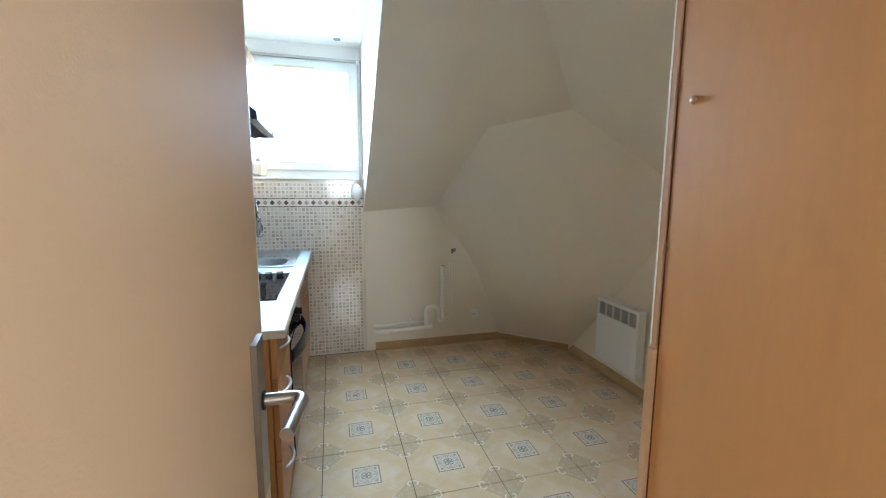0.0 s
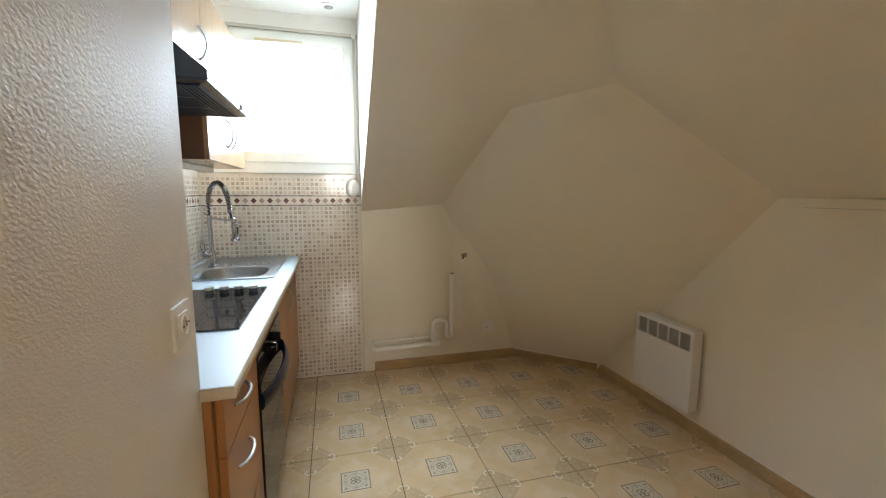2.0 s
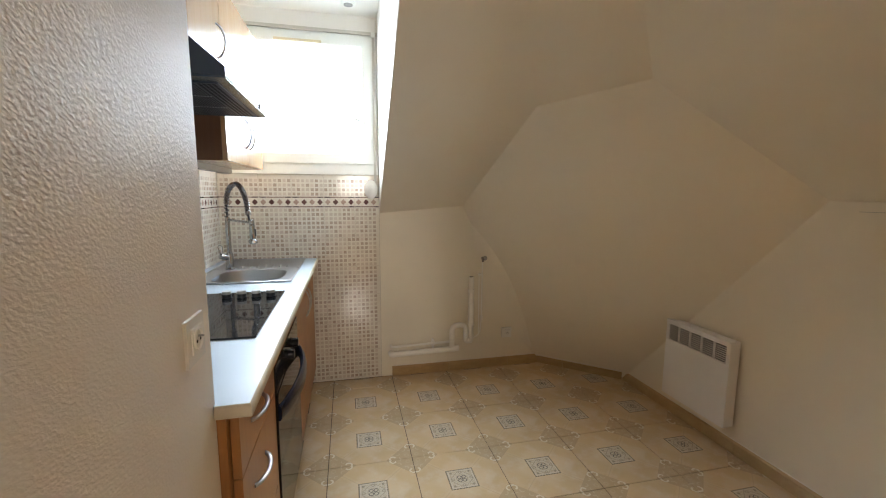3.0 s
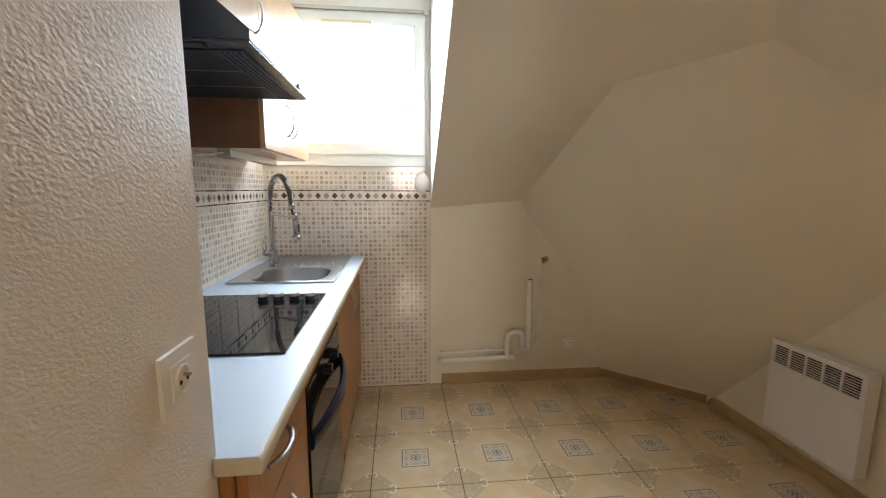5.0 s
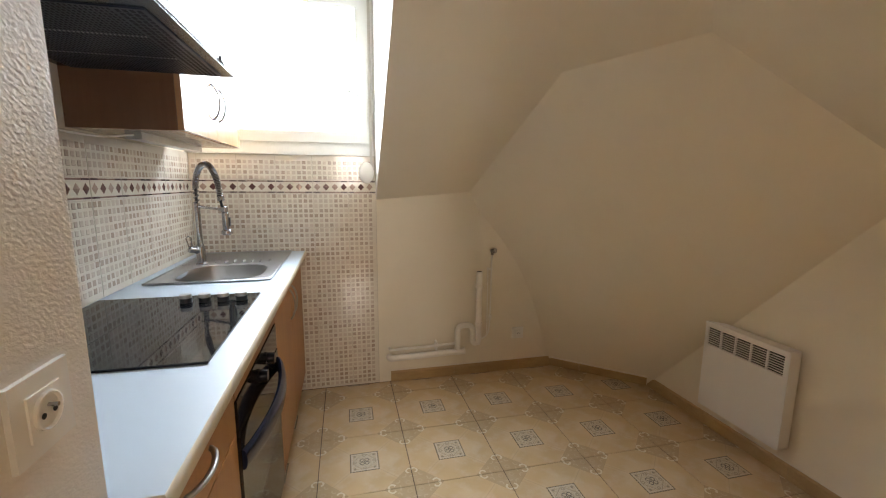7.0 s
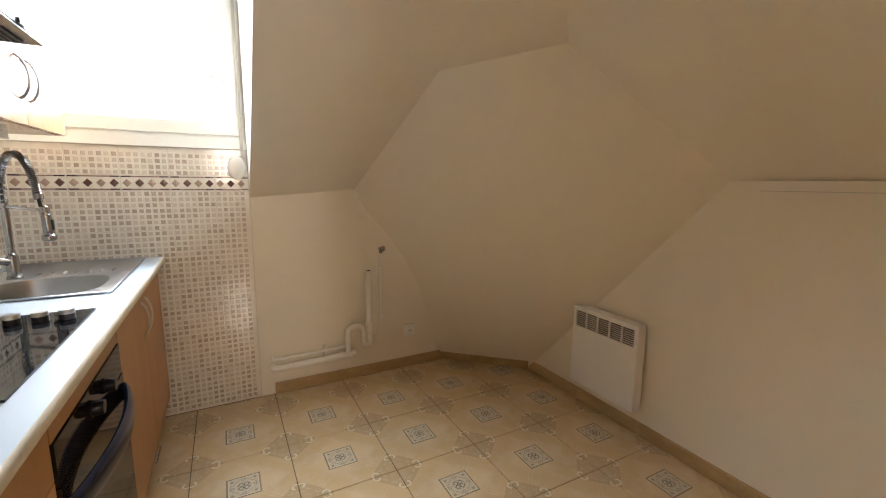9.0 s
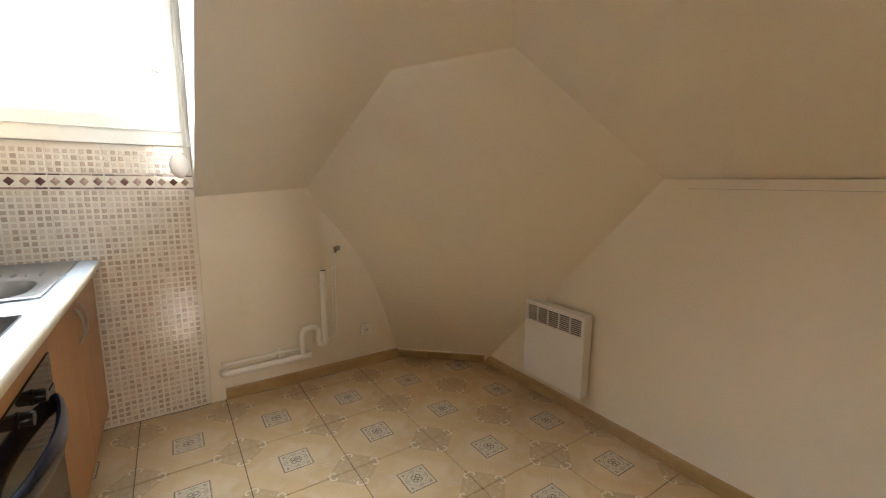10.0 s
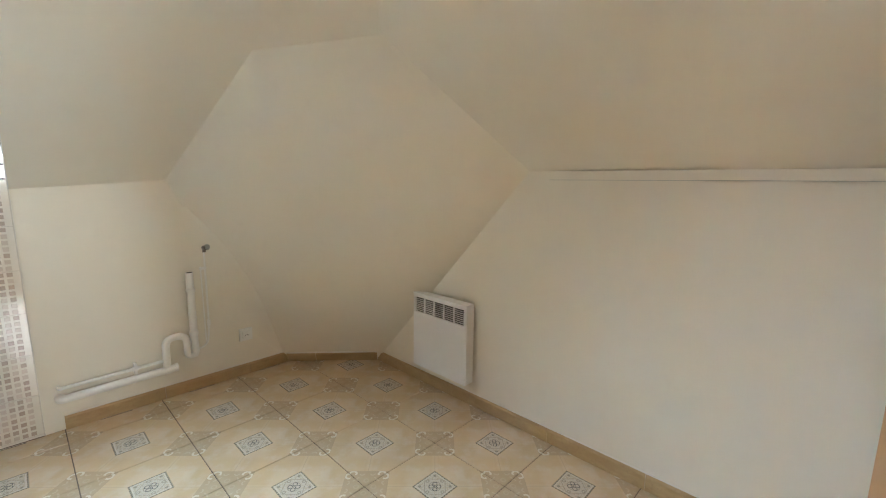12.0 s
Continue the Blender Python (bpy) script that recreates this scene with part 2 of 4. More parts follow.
def floor_tile_material():
    m = Mat("patterned_floor_tile", (0.64, 0.465, 0.275), 0.2)
    x, y, z = m.xyz()
    ax, ay = x.abs(), y.abs()
    m.mix(m.noise(4.5, 4).soft(0.40, 0.65) * 0.72, (0.58, 0.42, 0.25))
    m.mix(m.noise(11, 4, 0.6).soft(0.42, 0.7) * 0.5, (0.68, 0.58, 0.44))
    m.mix(m.rand() * 0.16, (0.50, 0.38, 0.25))
    # thin lines from the middle square to the corner motifs
    out = ax.max(ay)
    cx, cy = ax * -1.0 + 0.21, ay * -1.0 + 0.21
    s = cx + cy
    diag = (ax - ay).abs()
    free = s.gt(0.135) * out.gt(0.070)
    m.mix(diag.soft(0.0035, 0.0010) * free * 0.34, (0.38, 0.29, 0.19))
    m.mix(diag.soft(0.020, 0.012) * free * 0.08, (0.80, 0.68, 0.50))
    m.mix(diag.near(0.026, 0.0018) * free * 0.08, (0.45, 0.34, 0.22))
    m.mix(((ax + ay).soft(0.20, 0.10)) * free * 0.22, (0.82, 0.70, 0.52))
    # corner motifs: quarters of a turned square with pale scrolls
    corner = s.soft(0.1350, 0.1325)
    m.mix(corner * 0.56, (0.43, 0.33, 0.21))
    m.mix((corner * m.noise(75, 3).soft(0.40, 0.70)) * 0.08, (0.36, 0.28, 0.185))
    m.mix(s.near(0.1335, 0.0016) * 0.35, (0.40, 0.31, 0.20))
    curl = (cx - 0.100).hyp(cy - 0.010).min((cx - 0.010).hyp(cy - 0.100))
    m.mix((curl.near(0.0150, 0.0045) * corner * s.gt(0.100)) * 0.75, (0.78, 0.70, 0.53))
    lobe = (cx - 0.073).hyp(cy - 0.040).min((cx - 0.040).hyp(cy - 0.073))
    m.mix((lobe.near(0.0100, 0.0030) * corner * s.lt(0.112)) * 0.22, (0.78, 0.68, 0.51))
    hook = (cx - 0.052).hyp(cy - 0.010).min((cx - 0.010).hyp(cy - 0.052))
    m.mix((hook.near(0.0120, 0.0030) * corner * (cx - cy).abs().gt(0.045)) * 0.22, (0.76, 0.66, 0.50))
    m.mix(((cx - 0.026).hyp(cy - 0.026).near(0.0100, 0.0030) * corner) * 0.12, (0.76, 0.66, 0.50))
    # middle square with a pale lattice and a dotted border
    inside = out.lt(0.067)
    m.mix(inside * 0.88, (0.52, 0.44, 0.325))
    m.mix((inside * m.noise(150, 3).soft(0.42, 0.58)) * 0.55, (0.70, 0.64, 0.54))
    d = ax + ay
    m.mix(d.near(0.062, 0.0020) * inside * 0.55, (0.25, 0.215, 0.18))
    m.mix((d.lt(0.060) * inside) * 0.30, (0.62, 0.55, 0.45))
    dots = ((x * 70.0).frac().lt(0.62)).min((y * 70.0).frac().lt(0.62))
    frame_line = out.near(0.0655, 0.0030)
    m.mix(frame_line * 0.60, (0.24, 0.22, 0.165))
    m.mix((frame_line * dots) * 0.60, (0.085, 0.068, 0.05))
    m.mix((out.near(0.0590, 0.0018)) * 0.55, (0.72, 0.65, 0.54))
    petal = (ax - 0.0112).hyp(ay - 0.0112)
    m.mix(petal.near(0.0092, 0.0017) * 0.80, (0.07, 0.07, 0.08))
    m.mix(x.hyp(y).near(0.026, 0.0018) * 0.45, (0.18, 0.155, 0.13))
    m.mix(x.hyp(y).lt(0.0030) * 0.8, (0.06, 0.06, 0.07))
    leaf = (ax - 0.046).hyp(ay - 0.046)
    m.mix((leaf.lt(0.0065)) * 0.60, (0.18, 0.155, 0.13))
    leaf2 = (ax - 0.045).hyp(ay).min(ax.hyp(ay - 0.045))
    m.mix(leaf2.near(0.0065, 0.0022) * 0.55, (0.22, 0.19, 0.155))
    m.set("Roughness", m.noise(20, 3).soft(0.3, 0.8) * 0.10 + 0.07)
    m.bump(m.noise(35, 3), 0.06, 0.0012)
    return m.m


M_FLOOR = floor_tile_material()


# ---- building helpers ----
def origin(ob):
    p = Vector((0, 0, 0))
    while ob:
        p, ob = p + ob.location, ob.parent
    return p


def thing(name, at, label, category, group="", kind=""):
    ob = new(name)
    ob.location = at
    ob.empty_display_size = 0.05
    return tagged(ob, label, category, group, kind)


def part(name, bm, material, parent=None, label="", smooth=False, bevel=0.0, segments=2):
    if bevel:
        es = [e for e in bm.edges if len(e.link_faces) == 2 and e.calc_face_angle(0) > 0.6]
        bmesh.ops.bevel(bm, geom=es, offset=bevel, segments=segments, affect="EDGES", profile=0.6, clamp_overlap=True)
    bmesh.ops.recalc_face_normals(bm, faces=bm.faces)
    me = bpy.data.meshes.new(name)
    bm.to_mesh(me)
    bm.free()
    if smooth or bevel:
        for p in me.polygons:
            p.use_smooth = True
        me.set_sharp_from_angle(angle=radians(38))
    me.materials.append(material)
    ob = new(name, me)
    if parent:
        ob.parent = parent
        ob.location = -origin(parent)
    return tagged(ob, label)


def structure(name, bm, material, label="", parent=None, **kw):
    ob = part(name, bm, material, parent, label, **kw)
    return tagged(ob, kind="structure") if not parent else ob


def box(x0, x1, y0, y1, z0, z1, bm=None):
    bm = bm or bmesh.new()
    v = [bm.verts.new(p) for p in itertools.product((x0, x1), (y0, y1), (z0, z1))]
    for f in ((0, 1, 3, 2), (4, 6, 7, 5), (0, 4, 5, 1), (2, 3, 7, 6), (0, 2, 6, 4), (1, 5, 7, 3)):
        bm.faces.new([v[i] for i in f])
    return bm


def cyl(base, axis, r, length, n=24, r2=None, bm=None):
    """A rod from base along an axis, with an end radius r2."""
    bm = bm or bmesh.new()
    q = Vector(axis).normalized().to_track_quat("Z", "Y").to_matrix()
    rings = []
    for rr, h in ((r, 0), (r if r2 is None else r2, length)):
        rings.append([bm.verts.new(Vector(base) + q @ Vector((rr * math.cos(a), rr * math.sin(a), h)))
                      for a in (2 * math.pi * i / n for i in range(n))])
    for i in range(n):
        bm.faces.new((rings[0][i], rings[0][(i + 1) % n], rings[1][(i + 1) % n], rings[1][i]))
    bm.faces.new(rings[0][::-1]), bm.faces.new(rings[1])
    return bm


def lathe(base, axis, profile, n=32, bm=None):
    """A turned body: profile is (radius, height) from the base up."""
    bm = bm or bmesh.new()
    q = Vector(axis).normalized().to_track_quat("Z", "Y").to_matrix()
    rings = [[bm.verts.new(Vector(base) + q @ Vector((r * math.cos(a), r * math.sin(a), h)))
              for a in (2 * math.pi * i / n for i in range(n))] for r, h in profile]
    for a, b in zip(rings, rings[1:]):
        for i in range(n):
            bm.faces.new((a[i], a[(i + 1) % n], b[(i + 1) % n], b[i]))
    bm.faces.new(rings[0][::-1]), bm.faces.new(rings[-1])
    return bm


def curve_points(points, steps=8):
    """A smooth line through the points."""
    p = [Vector(q) for q in points]
    p = [p[0] * 2 - p[1]] + p + [p[-1] * 2 - p[-2]]
    out = []
    for a, b, c, d in zip(p, p[1:], p[2:], p[3:]):
        for i in range(steps):
            t = i / steps
            out.append(0.5 * (2 * b + (c - a) * t + (2 * a - 5 * b + 4 * c - d) * t * t + (3 * b - a - 3 * c + d) * t ** 3))
    return out + [p[-2]]


def tube(points, r, n=12, bm=None, flat=1.0, up=None):
    """A round or flattened rod along points; r a number or one a point."""
    bm = bm or bmesh.new()
    pts = [Vector(q) for q in points]
    side = None
    rings = []
    for i, q in enumerate(pts):
        d = (pts[min(i + 1, len(pts) - 1)] - pts[max(i - 1, 0)]).normalized()
        if side is None:
            side = Vector(up) if up else (Vector((0, 0, 1)) if abs(d.z) < 0.9 else Vector((1, 0, 0)))
        side = (side - d * side.dot(d)).normalized()
        other = d.cross(side)
        rr = r[i] if isinstance(r, (list, tuple)) else r
        rings.append([bm.verts.new(q + side * rr * math.cos(a) + other * rr * flat * math.sin(a))
                      for a in (2 * math.pi * k / n for k in range(n))])
    for a, b in zip(rings, rings[1:]):
        for k in range(n):
            bm.faces.new((a[k], a[(k + 1) % n], b[(k + 1) % n], b[k]))
    bm.faces.new(rings[0][::-1]), bm.faces.new(rings[-1])
    return bm


def bent(points, radius, steps=6):
    """Straight runs joined by round bends."""
    p = [Vector(q) for q in points]
    out = [p[0]]
    for a, b, c in zip(p, p[1:], p[2:]):
        u, w = (a - b), (c - b)
        k = min(radius, u.length / 2, w.length / 2)
        s, e = b + u.normalized() * k, b + w.normalized() * k
        out += [s.lerp(b, t).lerp(b.lerp(e, t), t) for t in (i / steps for i in range(steps + 1))]
    return out + [p[-1]]


def slab(points, outward, thickness=0.06, bm=None):
    """A wall piece on a polygon, thickened along outward."""
    bm = bm or bmesh.new()
    off = Vector(outward).normalized() * thickness
    a = [bm.verts.new(p) for p in points]
    b = [bm.verts.new(Vector(p) + off) for p in points]
    bm.faces.new(a), bm.faces.new(b[::-1])
    for i in range(len(a)):
        j = (i + 1) % len(a)
        bm.faces.new((a[i], b[i], b[j], a[j]))
    return bm


# ---- structure ----
WEST, NORTH, EAST, TILE_Y = -0.91, 0.37, 1.88, 0.36
SOUTH, CLOSET_Y, CLOSET_X = -3.25, -2.529, 0.455
CEIL, STUB_X, STUB_Y = 2.52, -0.37, -1.68
A = (0.747, 0.37, 1.270)
B = (0.927, -0.45, 1.828)
APEX = (1.276, -0.903, 1.879)
KNEE = (1.885, -1.262, 1.336)
CHEEK = (0.137, 0.37, 1.220)
SK_A = (1.400, 0.37, 0.0)
SK_B = (1.872, -0.060, 0.0)
P1 = (0.427, -1.400, CEIL)
P2 = (0.575, -1.540, CEIL)
CH_TOP = (0.137, -1.415, CEIL)

structure("floor", box(WEST - 0.1, EAST + 0.1, SOUTH - 5.3, NORTH + 0.1, -0.12, -0.003), M_GROUT, "patterned ceramic tile floor with dark joints")
structure("ceiling", box(WEST - 0.1, EAST + 0.1, SOUTH - 5.3, NORTH + 0.2, CEIL, CEIL + 0.1), M_CEIL, "flat glossy white ceiling of the dormer")

# north wall with the window opening
WX0, WX1, WZ0, WZ1 = -0.80, 0.115, 1.535, 2.405
bm = box(WEST - 0.1, 0.1368, NORTH, NORTH + 0.22, -0.1, WZ0)
box(WEST - 0.1, 0.1368, NORTH, NORTH + 0.22, WZ1, CEIL, bm)
box(WEST - 0.1, WX0, NORTH, NORTH + 0.22, WZ0, WZ1, bm)
box(WX1, 0.1368, NORTH, NORTH + 0.22, WZ0, WZ1, bm)
structure("wall_north", bm, M_CEIL, "white painted wall round the dormer window")
structure("wall_nook", slab([(0.137, NORTH, 0), SK_A, A, CHEEK], (0, 1, 0), 0.1), M_WALL, "low cream wall under the roof slope with pipes")
structure("wall_west", box(WEST - 0.12, WEST, STUB_Y, NORTH + 0.2, -0.1, CEIL), M_WALL, "wall behind the kitchen units")
structure("wall_stub", box(WEST - 0.12, STUB_X, SOUTH, STUB_Y, -0.1, CEIL), M_TEX, "cream wall with coarse orange-peel paint", bevel=0.004)
structure("wall_dormer_cheek", slab([(0.134, NORTH, 1.220), (0.134, NORTH, CEIL), (0.134, -1.415, CEIL)], (1, 0, 0.7), 0.035), M_CEIL, "bright white side of the dormer")
structure("wall_east", slab([(EAST, SOUTH, 0), (EAST, SOUTH, 1.333), KNEE, SK_B], (1, 0, 0), 0.1), M_WALL, "low cream wall under the roof slope")


def slope(name, faces, outward, label):
    """A roof slope of one or two faces that run softly into one another."""
    bm = bmesh.new()
    n = Vector(outward).normalized() * 0.09
    inner, outer = {}, {}
    edges = collections.Counter(frozenset(e) for f in faces for e in zip(f, f[1:] + f[:1]))
    for f in faces:
        for p in f:
            if p not in inner:
                inner[p], outer[p] = bm.verts.new(p), bm.verts.new(Vector(p) + n)
        c = sum((Vector(p) for p in f), Vector()) / len(f)
        ci, co = bm.verts.new(c), bm.verts.new(c + n)
        for p, q in zip(f, f[1:] + f[:1]):
            bm.faces.new((inner[p], inner[q], ci)), bm.faces.new((outer[q], outer[p], co))
            if edges[frozenset((p, q))] == 1:
                bm.faces.new((inner[p], outer[p], outer[q], inner[q]))
    ob = structure(name, bm, M_SLOPE, label)
    for p in ob.data.polygons:
        p.use_smooth = True
    ob.data.set_sharp_from_angle(angle=radians(33))
    return ob


slope("slope_north", [[CHEEK, A, B, P1, CH_TOP], [B, APEX, P2, P1]], (0.1, 0.5, 0.8), "cream painted slope beside the dormer and above the hip")
slope("slope_hip", [[SK_A, SK_B, KNEE, APEX, B, A]], (0.71, 0.54, 0.45), "cream slanted face across the room corner")
slope("slope_east", [[APEX, KNEE, (EAST, -2.6, 1.333), (0.575, -2.6, CEIL), P2]], (0.7, 0, 0.7), "cream painted slope above the low wall")

def cove(name, top, bottom, u, v, widest, label):
    """A soft rounding laid into the crease from top to bottom, reaching along u on one face and v on the other."""
    bm = bmesh.new()
    top, bottom, u, v = Vector(top), Vector(bottom), Vector(u).normalized(), Vector(v).normalized()
    rows = []
    for i in range(25):
        t = i / 24
        p = top.lerp(bottom, t)
        w = 0.012 + widest * math.sin(math.pi * t ** 0.8) ** 1.2
        line = []
        for j in range(13):
            k = j / 12
            line.append(bm.verts.new(p + u * w * (1 - k) ** 2 + v * w * 2.6 * k ** 2 + Vector((-0.0006, -0.0010, 0))))
        rows.append(line)
    for a, b in zip(rows, rows[1:]):
        for j in range(12):
            bm.faces.new((a[j], a[j + 1], b[j + 1], b[j]))
    return structure(name, bm, M_WALL, label, smooth=True)


seam = Vector(SK_A) - Vector(A)
hip_n = (Vector(A) - Vector(SK_A)).cross(Vector(SK_B) - Vector(SK_A))
along_hip = seam.cross(hip_n).normalized()
along_hip *= 1 if along_hip.x > 0 else -1
along_wall = seam.cross(Vector((0, 1, 0))).normalized()
along_wall *= 1 if along_wall.x < 0 else -1
cove("corner_cove", Vector(A) + seam * 0.12, Vector(A) + seam * 0.935, along_wall, along_hip, 0.15, "soft rounded plaster between low wall and slanted face")
structure("trim", box(EAST - 0.012, EAST + 0.004, -2.53, -1.30, 1.297, 1.3325), M_WALL, "thin ledge along the wall head")
# the ledge's shadow gap, laid on as a thin grey strip
structure("trim_shadow_line", box(EAST - 0.013, EAST, -2.53, -1.38, 1.2945, 1.2968), M_STRAP, "grey strip standing in for the shadow gap under the ledge")

# entrance side and hall
bm = box(WEST - 0.1, -0.30, SOUTH - 0.12, SOUTH, -0.1, CEIL)
box(-0.30, CLOSET_X + 0.02, SOUTH - 0.12, SOUTH, 2.06, CEIL, bm)
box(CLOSET_X + 0.02, EAST + 0.1, SOUTH - 0.12, SOUTH, -0.1, CEIL, bm)
structure("wall_south", bm, M_HALL, "cream wall with the entrance opening")
bm = box(WEST - 0.1, WEST, SOUTH - 5.2, SOUTH - 0.12, -0.1, CEIL)
box(EAST, EAST + 0.1, SOUTH - 5.2, SOUTH - 0.12, -0.1, CEIL, bm)
box(WEST - 0.1, EAST + 0.1, SOUTH - 5.3, SOUTH - 5.2, -0.1, CEIL, bm)
structure("wall_hall", bm, M_HALL, "plain cream hall walls")
structure("ground", box(-60, 60, 1.2, 400, -6.1, -6.0), M_GROUND, "ground outside")

# closet block beside the entrance
closet = thing("closet", (1.1, -2.9, 0), "orange veneered built-in closet beside the entrance", "closet")
part("carcass", box(CLOSET_X + 0.018, EAST - 0.002, SOUTH + 0.002, CLOSET_Y - 0.018, 0.002, CEIL - 0.002), M_HOLE, closet, "dark inside")
part("side_panel", box(CLOSET_X, CLOSET_X + 0.016, SOUTH + 0.002, -2.5455, 0.003, CEIL - 0.003), M_PANEL, closet, bevel=0.002)
part("front_panel", box(CLOSET_X + 0.03, EAST - 0.003, CLOSET_Y - 0.016, CLOSET_Y, 0.003, CEIL - 0.003), M_PANEL, closet, bevel=0.002)
part("corner_post", box(CLOSET_X - 0.003, CLOSET_X + 0.028, -2.540, CLOSET_Y + 0.002, 1.096, CEIL - 0.003), M_POST, closet, "pale wooden corner strip", bevel=0.002)
part("lower_post", box(CLOSET_X - 0.007, CLOSET_X + 0.028, -2.540, CLOSET_Y + 0.005, 0.003, 1.093), M_POST, closet, "lower corner strip, slightly proud", bevel=0.002)
part("sealant_line", tube([(CLOSET_X - 0.002, CLOSET_Y + 0.002, 1.1), (CLOSET_X - 0.002, CLOSET_Y + 0.002, 2.5)], 0.0022, 6), M_PIPE, closet, "white sealant along the strip")
part("joint", box(CLOSET_X + 0.0015, CLOSET_X + 0.014, -2.5456, -2.5398, 0.004, CEIL - 0.004), M_JOINT, closet, "dark open joint")
bm, chip = bmesh.new(), random.Random(4)
z = 0.02
while z < 2.5:
    h = chip.uniform(0.004, 0.05)
    if chip.random() < 0.55:
        w = chip.uniform(0.0008, 0.0022)
        tube([(CLOSET_X - 0.0006, -2.5445, z), (CLOSET_X - 0.0006, -2.5445 - 0.4 * w, z + h / 2), (CLOSET_X - 0.0006, -2.5445, z + h)], [0.0004, w, 0.0004], 5, bm)
    z += h
tagged(part("chipped_edge", bm, M_JOINT, closet, "dark chipped edge of the panel"), kind="stuff")
k = part("knob", lathe((CLOSET_X, -2.580, 1.536), (-1, 0, 0), ((0.0055, 0), (0.007, 0.002), (0.0068, 0.005), (0.0045, 0.007), (0.0015, 0.0075))), M_BRASS, closet, "small round brass knob", smooth=True)

# entrance door leaf, open
door = thing("door_1", (-0.265, -3.2, 0), "beige interior door standing open beside the textured wall", "door")
leaf = part("leaf", box(-0.285, -0.245, -3.20, -2.448, 0.008, 2.045), M_LEAF, door, bevel=0.002)
plate = part("handle_plate", box(-0.245, -0.236, -2.546, -2.492, 0.925, 1.168), M_PLATE, door, "worn satin metal door plate", bevel=0.002)
hp = bent([(-0.236, -2.519, 1.073), (-0.176, -2.519, 1.073), (-0.193, -2.618, 1.070)], 0.022)
part("lever", tube(hp, 0.0095, 16), M_SATIN, door, "bent round satin lever", smooth=True)
part("lever_rose", cyl((-0.2365, -2.519, 1.073), (1, 0, 0), 0.0145, 0.004), M_HOLE, door, smooth=True)

# ---- window ----
win = thing("window_1", (-0.34, 0.37, WZ0), "white plastic dormer window with bright frosted pane", "window", kind="structure")


def ring(x0, x1, z0, z1, w, y0, y1, wb=None):
    """A rectangular frame of bar width w."""
    bm = bmesh.new()
    wb = wb or w
    for q in ((x0, x1, z1 - w, z1), (x0, x1, z0, z0 + wb), (x0, x0 + w, z0 + wb, z1 - w), (x1 - w, x1, z0 + wb, z1 - w)):
        box(q[0], q[1], y0, y1, q[2], q[3], bm)
    return bm


part("window_frame", ring(WX0, WX1, WZ0, WZ1, 0.035, 0.372, 0.45), M_PVC, win, bevel=0.003)
part("sash", ring(WX0 + 0.02, WX1 - 0.018, WZ0 + 0.022, WZ1 - 0.02, 0.06, 0.352, 0.40), M_PVC, win, bevel=0.006)
part("bead", ring(WX0 + 0.075, WX1 - 0.073, WZ0 + 0.077, WZ1 - 0.075, 0.012, 0.362, 0.39), M_PVC, win, bevel=0.003)
pane = part("pane", box(WX0 + 0.08, WX1 - 0.08, 0.380, 0.384, WZ0 + 0.08, WZ1 - 0.08), M_GLASS, win)
pane.visible_shadow = False
part("window_handle", tube(bent([(0.052, 0.352, 1.83), (0.052, 0.305, 1.83), (-0.035, 0.302, 1.85)], 0.012), 0.008, 10), M_PVC, win, smooth=True)
part("handle_rose", box(0.040, 0.064, 0.343, 0.352, 1.79, 1.86), M_PVC, win, bevel=0.003)
part("air_vent", box(-0.515, -0.225, 0.330, 0.352, 2.318, 2.336), M_CREAMPVC, win, "cream trickle vent on the sash head", bevel=0.004)
part("window_sill", box(WEST, 0.136, 0.345, 0.372, 1.484, WZ0 + 0.004), M_PVC, win, "white strip under the window", bevel=0.003)
part("head_trim", box(WEST, 0.136, 0.357, 0.371, WZ1 - 0.003, WZ1 + 0.017), M_STRAP, win, "grey-beige strip above the window", bevel=0.002)

shutter = thing("shutter_strap_winder", (0.075, 0.34, 1.30), "white rounded shutter strap winder with grey strap", "shutter winder")
cs = lathe((0.078, 0.36, 1.388), (0, -1, 0), ((0.046, 0), (0.050, 0.01), (0.048, 0.035), (0.036, 0.046), (0.010, 0.050)), 28)
for v in cs.verts:
    v.co.z = 1.385 + (v.co.z - 1.388) * 1.3
    v.co.x = 0.078 + (v.co.x - 0.078) * 0.9
part("case", cs, M_PIPE, shutter, smooth=True)
part("strap", box(0.100, 0.116, 0.343, 0.3445, 1.42, 2.39), M_STRAP, shutter)
part("strap_guide", box(0.095, 0.121, 0.338, 0.352, 2.385, 2.415), M_PVC, shutter, bevel=0.003)

spot = thing("ceiling_spotlight", (-0.05, 0.187, CEIL - 0.012), "small round white recessed ceiling spotlight", "ceiling light")
part("trim_ring", lathe((-0.05, 0.187, CEIL), (0, 0, -1), ((0.045, 0), (0.045, 0.004), (0.036, 0.010), (0.030, 0.010)), 28), M_PVC, spot, smooth=True)
part("lamp_face", cyl((-0.05, 0.187, CEIL - 0.0105), (0, 0, -1), 0.028, 0.003), M_RING, spot, smooth=True)

# ---- kitchen base units ----
FRONT = -0.33


def bow(a, b, out, r=0.0045, name="handle", parent=None):
    """A bow handle between a and b that stands out along x."""
    a, b = Vector(a), Vector(b)
    pts = []
    for i in range(13):
        t = i / 12
        pts.append(a.lerp(b, t) + Vector((out * math.sin(math.pi * t) ** 0.6, 0, 0)))
    return part(name, tube(pts, r, 10, flat=1.5), M_SATIN, parent, "satin bow handle", smooth=True)


